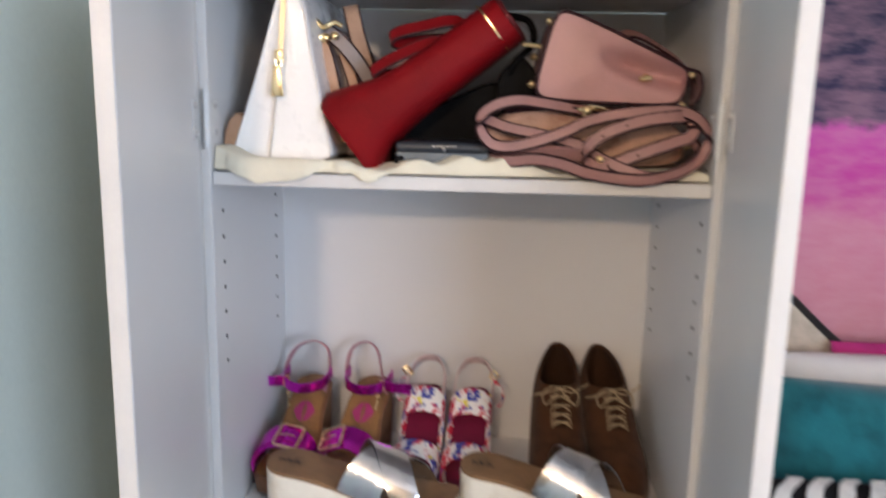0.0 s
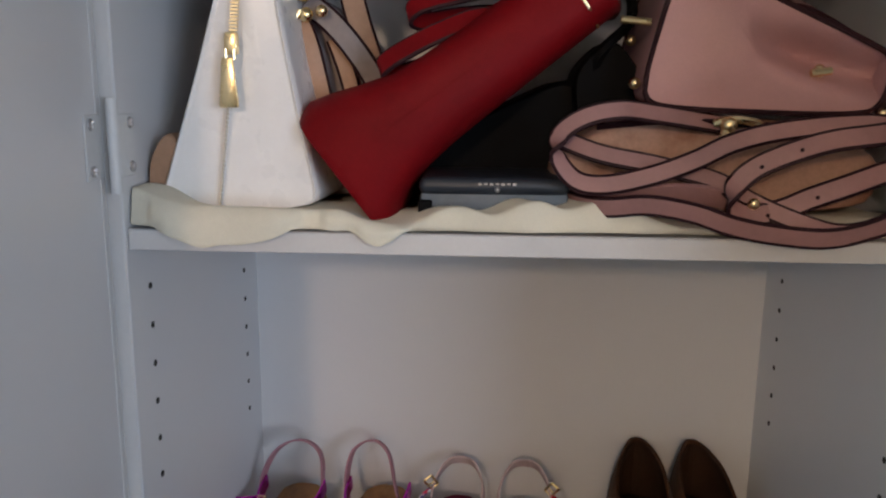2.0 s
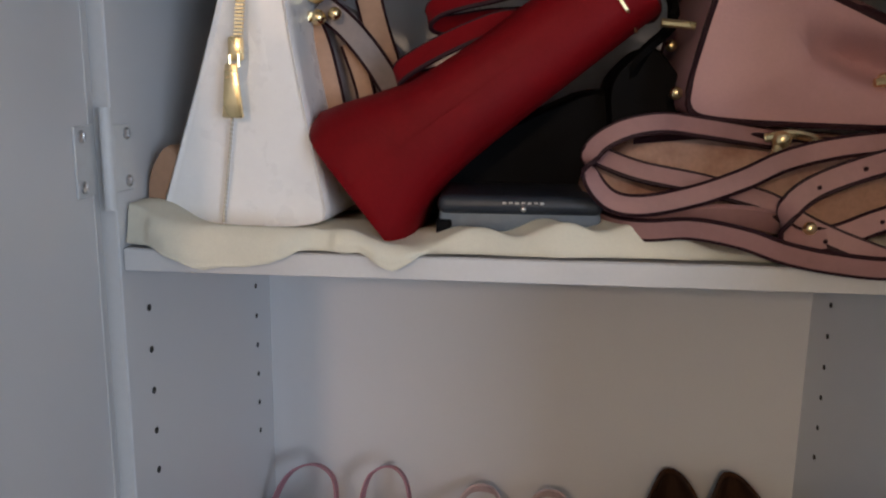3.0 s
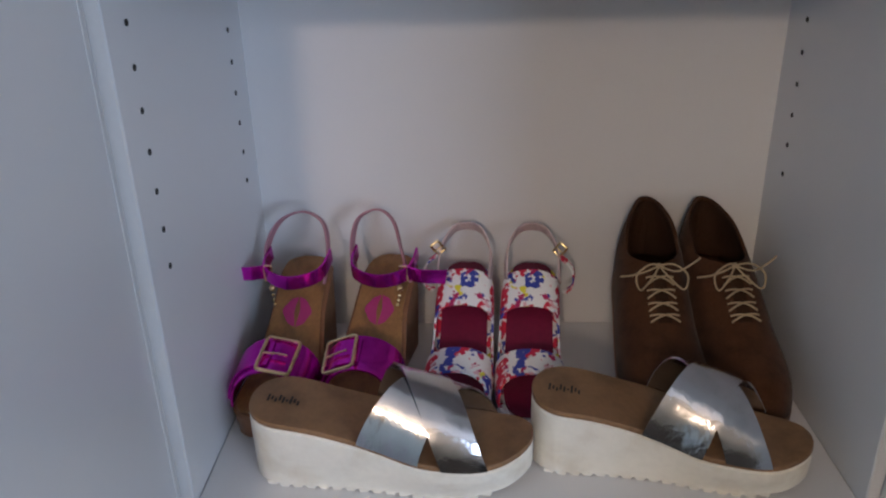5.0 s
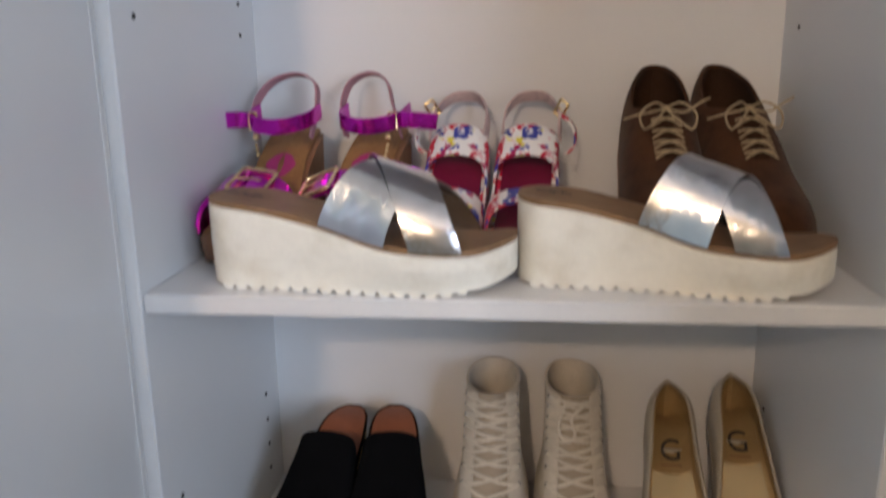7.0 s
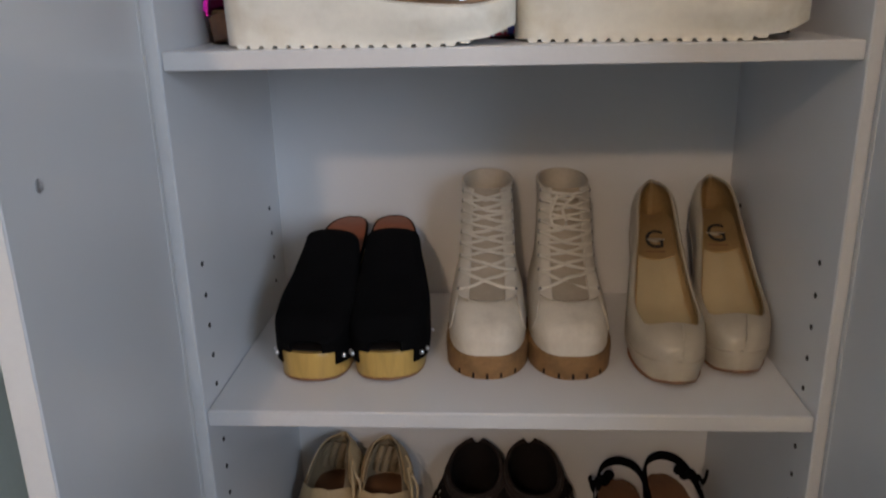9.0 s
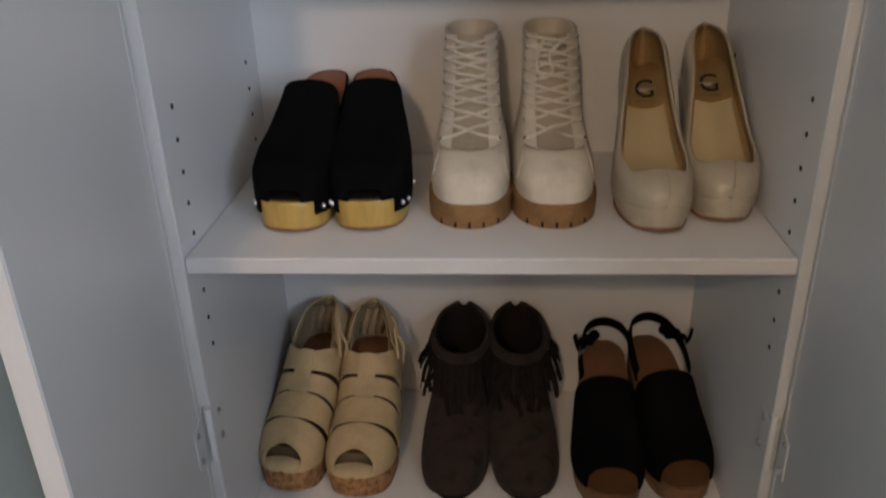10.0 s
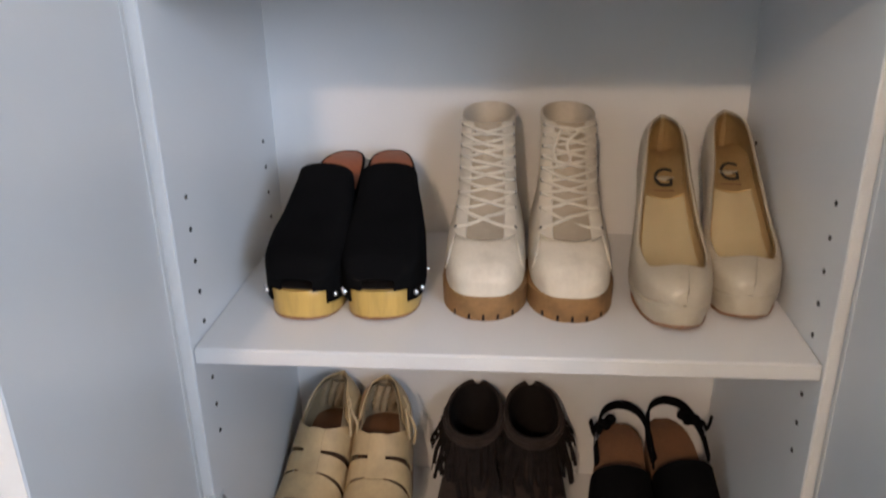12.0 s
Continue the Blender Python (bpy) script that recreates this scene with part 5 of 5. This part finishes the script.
# taupe bag with tan straps, behind the satchel
def taupe_bag():
    ob = thing("shoulder_bag", pose(0, 0, 0), "taupe leather shoulder bag with tan straps and gold clasps", "handbag")
    out = resample(rounded([(-0.262, BASE), (-0.105, BASE), (-0.128, BASE + 0.13), (-0.160, BASE + 0.165), (-0.215, BASE + 0.16), (-0.25, BASE + 0.09)], 0.3, 4), 48)
    part("body", prism(out, 0.115, 0.255, 0.012), M["taupe"], ob)
    part("end_gusset", prism(resample(rounded([(-0.287, BASE + 0.004), (-0.262, BASE + 0.004), (-0.255, BASE + 0.040), (-0.270, BASE + 0.060), (-0.285, BASE + 0.036)], 0.4, 4), 30), 0.040, 0.12, 0.008), M["tan"], ob, "rounded tan end")
    edged_strap("strap", [(-0.181, 0.092, BASE + 0.150), (-0.170, 0.088, BASE + 0.125), (-0.160, 0.090, BASE + 0.080), (-0.150, 0.094, BASE + 0.02)], (1, 0.25, 0), 0.015, M["tan"], ob)
    edged_strap("strap", [(-0.172, 0.098, BASE + 0.158), (-0.150, 0.098, BASE + 0.140), (-0.128, 0.102, BASE + 0.112), (-0.108, 0.110, BASE + 0.075)], (0.6, 0.1, 0.75), 0.016, M["taupe"], ob)
    edged_strap("strap", [(-0.146, 0.125, BASE + 0.190), (-0.136, 0.122, BASE + 0.150), (-0.122, 0.122, BASE + 0.105), (-0.110, 0.125, BASE + 0.06)], (1, 0.2, 0.1), 0.018, M["tan"], ob)
    edged_strap("strap", [(-0.152, 0.108, BASE + 0.130), (-0.140, 0.106, BASE + 0.095), (-0.134, 0.106, BASE + 0.05)], (1, 0.2, 0), 0.012, M["tan"], ob)
    clasp = tube(smooth_line([(-0.188, 0.088, BASE + 0.158), (-0.182, 0.084, BASE + 0.168), (-0.172, 0.084, BASE + 0.160), (-0.160, 0.086, BASE + 0.166), (-0.150, 0.09, BASE + 0.162)], 5), 0.0032, 8)
    tube(smooth_line([(-0.184, 0.083, BASE + 0.164), (-0.190, 0.081, BASE + 0.150), (-0.182, 0.080, BASE + 0.140), (-0.174, 0.082, BASE + 0.150)], 5), 0.0026, 8, False, clasp)
    ball((-0.170, 0.084, BASE + 0.147), 0.006, bm=clasp)
    ball((-0.158, 0.086, BASE + 0.150), 0.005, bm=clasp)
    part("clasp", clasp, M["gold"], ob, "gold clasps")
    return ob


taupe_bag()


# red tote tipped over on its side
def red_tote():
    ob = thing("tote_bag", pose(0, 0, 0), "red leather tote tipped over with its handles loose", "handbag")
    a, u = Vector((-0.135, 1.301)), Vector((0.79, 0.613))
    v = Vector((-u.y, u.x))

    def at(t, w):
        p = a + u * t + v * w
        return (p.x, p.y)
    half = ip((-0.002, 0.052), (0.010, 0.058), (0.045, 0.046), (0.085, 0.034), (0.14, 0.0305), (0.235, 0.029))
    ts = [-0.002, 0.004, 0.012, 0.03, 0.05, 0.075, 0.1, 0.13, 0.16, 0.19, 0.215, 0.235]
    under = ip((-0.002, 0.063), (0.010, 0.056), (0.03, 0.043), (0.06, 0.035), (0.1, 0.033), (0.235, 0.031))
    ring = [(t, -under(t)) for t in ts] + [(t, half(t)) for t in reversed(ts)]
    rows = []
    for y, k in ((0.0200, 0.06), (0.0205, 0.3), (0.0225, 0.52), (0.0265, 0.70), (0.0335, 0.85), (0.043, 0.94), (0.056, 0.985), (0.075, 1.0), (0.12, 1.0), (0.17, 0.98), (0.19, 0.9), (0.194, 0.7)):
        row = []
        for t, w in ring:
            x, z = at(0.10 + (t - 0.10) * (0.97 + 0.03 * k), w * k + 0.004 * (1 - k) * math.sin(t * 20))
            row.append((x, y + 0.008 * math.sin(9 * (x + z)), z))
        rows.append(row)
    part("body", grid(rows, True, True), M["red"], ob, "", 60)
    # open mouth: rim and dark inside
    rim = []
    for k in range(28):
        q = 2 * math.pi * k / 28
        x, z = at(0.237 + 0.002 * math.cos(q * 2), 0.031 * math.cos(q))
        rim.append(Vector((x, 0.110 + 0.080 * math.sin(q), z)))
    part("rim", tube(rim, 0.0035, 6, True), M["red_in"], ob, "dark edged mouth")
    part("gold_trim", ribbon([Vector((at(0.214, w)[0], 0.0165 + 0.024 * (abs(w) / 0.0305) ** 2.6 + 0.008 * math.sin(9 * sum(at(0.214, w))), at(0.214, w)[1])) for w in (-0.0305, -0.015, 0, 0.015, 0.0305)], (u.x, 0, u.y), 0.0020, 0.0016), M["gold"], ob, "thin gold trim line")
    edged_strap("handle", [(0.012, 0.072, BASE + 0.152), (-0.010, 0.068, BASE + 0.168), (-0.048, 0.062, BASE + 0.161), (-0.078, 0.060, BASE + 0.153), (-0.086, 0.064, BASE + 0.144), (-0.074, 0.072, BASE + 0.141), (-0.043, 0.078, BASE + 0.146), (-0.004, 0.082, BASE + 0.148)], (-0.2, 0.45, 0.85), 0.014, M["red"], ob, "red loop handle")
    edged_strap("handle", [(-0.008, 0.056, BASE + 0.136), (-0.030, 0.050, BASE + 0.143), (-0.064, 0.046, BASE + 0.131), (-0.096, 0.044, BASE + 0.114), (-0.106, 0.048, BASE + 0.104), (-0.092, 0.056, BASE + 0.102), (-0.067, 0.062, BASE + 0.108), (-0.040, 0.066, BASE + 0.112)], (-0.3, 0.45, 0.8), 0.014, M["red"], ob, "red loop handle")
    return ob


red_tote()


# black bag lying behind
ob = thing("black_bag", pose(0, 0, 0), "black leather bag lying flat behind the tote", "handbag")
part("body", prism(resample(rounded([(-0.135, BASE), (0.075, BASE), (0.085, BASE + 0.055), (0.045, BASE + 0.105), (-0.02, BASE + 0.075), (-0.11, BASE + 0.03)], 0.3, 4), 40), 0.105, 0.24, 0.012), M["black_bag"], ob)
part("trim", prism(resample(rounded([(0.045, BASE + 0.060), (0.088, BASE + 0.055), (0.098, BASE + 0.100), (0.070, BASE + 0.135), (0.040, BASE + 0.105)], 0.35, 4), 30), 0.085, 0.16, 0.010), M["black_bag"], ob, "soft black side flap")
part("handle", tube(smooth_line([(0.05, 0.10, BASE + 0.08), (0.062, 0.085, BASE + 0.12), (0.084, 0.09, BASE + 0.145), (0.078, 0.10, BASE + 0.172), (0.050, 0.12, BASE + 0.180)], 6), 0.0045, 6), M["black_bag"], ob)

# wallet
ob = thing("wallet", pose(-0.020, 0.028, S1 + 0.009, 0, 0, 2), "slate blue leather wallet with a small snap", "wallet")
part("body", slab(-0.055, 0.055, 0.0, 0.085, 0.0, 0.020, 0.004, 2), M["slate_light"], ob, "grey-blue lower panel")
flap = slab(-0.056, 0.056, -0.004, 0.086, 0.0170, 0.0300, 0.0060, 4)
part("flap", flap, M["slate"], ob, "dark slate flap")
part("snap", ball((0.002, -0.0042, 0.0215), 0.0022), M["steel"], ob, "small silver snap")
mark = bmesh.new()
for k in range(7):
    slab(-0.012 + 0.0042 * k, -0.0095 + 0.0042 * k, -0.0046, -0.0038, 0.0247 + 0.0004 * (k % 2), 0.0262, 0, bm=mark)
part("mark", mark, M["steel"], ob, "tiny unreadable silver marking")
part("corner", slab(-0.0565, -0.046, -0.0012, 0.02, 0.002, 0.013, 0.001), M["black_bag"], ob, "worn dark corner")


# crossbody bag with long coiled straps
def crossbody():
    ob = thing("crossbody_bag", pose(0, 0, 0), "mottled peach crossbody bag with coiled dusty pink straps", "handbag")
    out = resample(rounded([(0.030, BASE), (0.262, BASE), (0.272, BASE + 0.040), (0.225, BASE + 0.068), (0.140, BASE + 0.072), (0.060, BASE + 0.068), (0.022, BASE + 0.035)], 0.35, 5), 70)
    bm = prism(out, 0.050, 0.22, 0.018)
    part("body", bm, M["peach"], ob, "mottled peach suede body", 60)
    part("zip_tape", ribbon(smooth_line([(0.055, 0.046, BASE + 0.064), (0.11, 0.040, BASE + 0.069), (0.19, 0.040, BASE + 0.066)], 6), (0, -0.6, 0.8), 0.005, 0.002), M["piping"], ob, "dark zip tape")
    pull = tube(smooth_line([(0.138, 0.034, BASE + 0.068), (0.150, 0.028, BASE + 0.071), (0.165, 0.030, BASE + 0.069), (0.172, 0.034, BASE + 0.066)], 5), 0.003, 8)
    tube(smooth_line([(0.146, 0.028, BASE + 0.068), (0.140, 0.022, BASE + 0.056), (0.128, 0.020, BASE + 0.046)], 5), 0.0032, 8, False, pull)
    ball((0.146, 0.026, BASE + 0.067), 0.006, bm=pull)
    part("zip_pull", pull, M["gold"], ob, "gold zip pull")
    low = smooth_line([(0.060, 0.046, BASE + 0.038), (0.11, 0.046, BASE + 0.030)], 4)
    part("front_zip", ribbon(low, (0, -0.2, 1), 0.004, 0.002), M["gold"], ob, "gold zip line")
    y = 0.018
    up = (0, 0.35, 1)
    # the wide outer loop
    edged_strap("strap", [(0.150, 0.044, BASE + 0.066), (0.096, 0.030, BASE + 0.074), (0.068, 0.018, BASE + 0.077), (0.043, 0.014, BASE + 0.072), (0.026, 0.014, BASE + 0.060), (0.024, 0.012, BASE + 0.044), (0.037, 0.010, BASE + 0.028), (0.058, 0.008, BASE + 0.025), (0.090, 0.008, BASE + 0.032), (0.120, 0.010, BASE + 0.043), (0.145, 0.012, BASE + 0.055), (0.175, 0.014, BASE + 0.063), (0.213, 0.015, BASE + 0.068), (0.246, 0.014, BASE + 0.069), (0.268, 0.014, BASE + 0.062), (0.281, 0.014, BASE + 0.047), (0.281, 0.012, BASE + 0.030), (0.270, 0.006, BASE + 0.013), (0.246, -0.002, BASE + 0.000), (0.218, -0.005, BASE - 0.005), (0.190, -0.002, BASE + 0.002), (0.161, 0.008, BASE + 0.014), (0.137, 0.016, BASE + 0.028), (0.097, 0.020, BASE + 0.038), (0.055, 0.024, BASE + 0.046), (0.022, 0.034, BASE + 0.058)], up, 0.0115, M["strap_pink"], ob, "long dusty pink strap", 10)
    # the loop with punched holes
    holed = edged_strap("strap", [(0.262, 0.020, BASE + 0.064), (0.240, 0.006, BASE + 0.062), (0.210, 0.002, BASE + 0.058), (0.183, 0.000, BASE + 0.050), (0.159, 0.000, BASE + 0.039), (0.146, 0.000, BASE + 0.026), (0.145, 0.002, BASE + 0.013), (0.156, 0.003, BASE + 0.006), (0.178, 0.004, BASE + 0.009), (0.199, 0.004, BASE + 0.018), (0.220, 0.004, BASE + 0.026), (0.243, 0.008, BASE + 0.034), (0.260, 0.012, BASE + 0.040), (0.267, 0.016, BASE + 0.050), (0.262, 0.020, BASE + 0.060)], up, 0.0130, M["strap_pink"], ob, "dusty pink strap with punched holes", 10)
    dots("punched_hole", [(0.162, -0.0022, BASE + 0.040), (0.188, -0.0022, BASE + 0.052), (0.203, 0.0018, BASE + 0.019), (0.170, 0.001, BASE + 0.006)], 0.0015, 0.6, M["piping"], holed)
    edged_strap("strap", [(0.030, 0.060, BASE + 0.010), (0.044, 0.026, BASE + 0.008), (0.062, 0.008, BASE + 0.009), (0.088, 0.000, BASE + 0.012), (0.119, -0.002, BASE + 0.007), (0.144, -0.004, BASE - 0.001), (0.172, -0.007, BASE - 0.006), (0.208, -0.009, BASE - 0.008), (0.240, -0.006, BASE - 0.001), (0.262, 0.002, BASE + 0.010), (0.272, 0.012, BASE + 0.024), (0.268, 0.024, BASE + 0.036)], (0, -0.3, 1), 0.0125, M["strap_pink"], ob, "dusty pink strap", 8)
    part("base_strap", ribbon(smooth_line([(0.036, 0.050, BASE + 0.012), (0.050, 0.024, BASE + 0.013), (0.081, 0.014, BASE + 0.018), (0.120, 0.014, BASE + 0.019), (0.150, 0.018, BASE + 0.014)], 6), (0, -0.5, 0.8), 0.016, 0.004), M["strap_pink"], ob)
    dots("ring", [(0.262, 0.030, BASE + 0.030), (0.160, 0.002, BASE + 0.014)], 0.0042, 1, M["gold"], ob, "small gold fitting", 10)
    return ob


crossbody()


# dusty pink bag lying on the crossbody bag
def pink_bag():
    ob = thing("satchel_bag", pose(0, 0, 0), "dusty pink leather satchel lying on its side, dark piped", "handbag")
    z0 = BASE + 0.080
    pts = [(0.084, z0 + 0.008), (0.100, z0 - 0.002), (0.246, z0 - 0.006), (0.258, z0 + 0.006), (0.262, z0 + 0.032), (0.252, z0 + 0.042), (0.126, z0 + 0.098), (0.106, z0 + 0.098)]
    out = resample(rounded(pts, 0.38, 5), 96)
    c = Vector((0.165, z0 + 0.036))
    y0, y1 = 0.034, 0.185

    def dent(x, z):
        t = min(1, max(0, (x - 0.158) / 0.08))
        mid_z = z0 + 0.050 - 0.28 * (x - 0.158)
        return 0.034 * math.sin(math.pi * min(1, t * 0.72 + 0.0)) * math.exp(-((z - mid_z) / 0.013) ** 2) if x > 0.158 else 0.0
    rows = [[(c.x + (x - c.x) * k, y0 + 0.004 - 0.006 * (1 - k) + dent(c.x + (x - c.x) * k, c.y + (z - c.y) * k), c.y + (z - c.y) * k) for x, z in out] for k in (0.04, 0.15, 0.28, 0.4, 0.52, 0.64, 0.76, 0.87, 0.95, 0.985)]
    rows += [[(x, y0 + 0.008, z) for x, z in out]] + [[(c.x + (x - c.x) * 1.0, y, c.y + (z - c.y) * 1.0) for x, z in out] for y in (0.07, 0.11, 0.15, y1 - 0.006)] + [[(c.x + (x - c.x) * 0.95, y1, c.y + (z - c.y) * 0.95) for x, z in out]]
    part("body", grid(rows, True, True), M["pink"], ob, "", 50)
    for y in (y0 + 0.004, y1 - 0.006):
        part("piping", tube([Vector((x, y, z)) for x, z in out], 0.0021, 6, True), M["piping"], ob, "dark oxblood piping")
    dots("foot_stud", [(0.100, 0.050, z0 + 0.088), (0.082, 0.050, z0 + 0.016), (0.086, 0.10, z0 + 0.050)], 0.0046, 1, M["gold"], ob, "gold base stud", 10)
    part("turn_lock", tube([(0.070, 0.052, z0 + 0.062), (0.092, 0.052, z0 + 0.060)], 0.0028, 8), M["gold"], ob, "gold bar")
    snap = ball((0.214, y0 + 0.014, z0 + 0.026), 0.0048, 0.7)
    tube([(0.206, y0 + 0.008, z0 + 0.024), (0.220, y0 + 0.008, z0 + 0.026)], 0.0030, 8, False, snap)
    part("snap", snap, M["gold"], ob, "gold snap")
    edged_strap("handle", [(0.172, 0.085, z0 + 0.062), (0.186, 0.080, z0 + 0.074), (0.203, 0.078, z0 + 0.077), (0.230, 0.076, z0 + 0.064), (0.262, 0.076, z0 + 0.043), (0.276, 0.076, z0 + 0.022), (0.278, 0.072, z0 - 0.004)], (0, 1, 0.3), 0.034, M["strap_pink"], ob, "folded pink handle")
    edged_strap("flap_tab", [(0.262, 0.050, z0 + 0.036), (0.274, 0.046, z0 + 0.030), (0.276, 0.046, z0 + 0.010), (0.268, 0.046, z0 - 0.004)], (0, 1, 0), 0.024, M["strap_pink"], ob)
    dots("ring", [(0.255, 0.032, z0 - 0.004), (0.232, 0.030, z0 - 0.008), (0.264, 0.036, z0 + 0.030)], 0.0038, 1, M["gold"], ob, "gold strap fitting", 10)
    return ob


pink_bag()

# ---- the bed beyond the open door ----
bed = thing("bed", pose(1.35, -0.05, 0), "made bed with white linen and a cream headboard", "bed")
# Foot end and duvet are out of view, added to block low window light.
part("frame", slab(-0.86, 0.70, -1.22, 0.93, 0.0, 0.32, 0.01), M["black"], bed, "black bed frame")
part("mattress", slab(-0.86, 0.70, -1.20, 0.925, 0.32, 0.58, 0.05, 4), M["bedlinen"], bed, "white mattress")
part("duvet", slab(-0.875, 0.715, -1.215, 0.22, 0.36, 0.68, 0.06, 4), M["bedlinen"], bed, "white duvet added out of view to block low window light")
arc = smooth_line([(-0.76, 1.0, 1.06), (-0.70, 1.0, 0.985), (-0.60, 1.0, 0.895), (-0.45, 1.0, 0.765), (-0.30, 1.0, 0.695), (0.0, 1.0, 0.66), (0.4, 1.0, 0.72), (0.74, 1.0, 0.90)], 6)
part("headboard", grid([[(p.x, 1.0 - 0.02, z) for z in (0.05, p.z)] + [(p.x, 1.0 + 0.02, z) for z in (p.z, 0.05)] for p in arc], True, True), M["headboard"], bed, "cream headboard panel")
part("headboard_rail", tube(arc, 0.020, 8), M["black"], bed, "curved black headboard edge")


def cushion(name, m, sx, sy, sz, mat, label, category):
    rows = []
    n = 26
    for j in range(n + 1):
        v = -1 + 2 * j / n
        row = []
        for i in range(n + 1):
            u = -1 + 2 * i / n
            k = (max(0, 1 - abs(u) ** 3.5) * max(0, 1 - abs(v) ** 3.5)) ** 0.5
            row.append((u * sx, -sy * k + 0.01 * noise.noise(Vector((u * 2, v * 2, sx * 7))), v * sz))
        rows.append(row)
    bm = grid(rows)
    back = [[(p[0], -p[1] * 0.8, p[2]) for p in r] for r in rows]
    grid(back, bm=bm)
    bmesh.ops.remove_doubles(bm, verts=bm.verts, dist=0.004)
    ob = new(name, mesh_of(name, bm, mat, 60))
    ob.matrix_world = m
    return tagged(ob, label, category)


cushion("pillow", pose(1.10, 0.80, 0.686, -20), 0.40, 0.09, 0.125, M["bedlinen"], "plump white pillow leaning on the headboard", "pillow")
cushion("small_pillow", pose(1.20, 0.88, 0.70, -12), 0.36, 0.035, 0.115, M["magenta"], "magenta pillow behind the white pillow", "pillow")
cushion("cushion", pose(0.97, 0.60, 0.668, -24, 3), 0.36, 0.10, 0.135, M["teal"], "teal plush cushion on the bed", "cushion")
throw = thing("throw_blanket", pose(0, 0, 0), "black and white striped throw rolled on the bed", "throw")
TY = 0.40
rows = [[(x, TY + 0.10 * math.cos(a), 0.575 + 0.128 * max(0.02, math.sin(a)) + 0.006 * noise.noise(Vector((x * 8, a, 1)))) for a in (math.pi * k / 16 for k in range(17))] for x in [0.51 + 0.05 * i for i in range(23)]]
part("fabric", shell(grid(rows), 0.004, False), M["throw_black"], throw)
for k in range(21):
    rows = []
    for a in (math.pi * (0.48 + 0.26 * j / 8) for j in range(9)):
        x = 0.515 + 0.050 * k + 0.055 * (0.74 - a / math.pi) / 0.26 + 0.004 * math.sin(9 * a + k)
        rows.append([(x, TY + 0.106 * math.cos(a), 0.579 + 0.135 * math.sin(a)), (x + 0.027, TY + 0.106 * math.cos(a), 0.579 + 0.135 * math.sin(a))])
    part("stripe", shell(grid(rows), 0.003, False), M["throw_white"], throw, "white woven stripe")
paint = thing("wall_canvas", pose(1.25, 0.99, 0.76), "ombre canvas painting, navy over magenta and pink", "painting")
part("canvas", slab(-0.62, 0.62, -0.01, 0.02, 0.0, 1.05, 0.003), M["ombre"], paint)
part("stretcher", slab(-0.60, 0.60, 0.0205, 0.0245, 0.02, 1.03, 0.002), M["pale_wood"], paint)
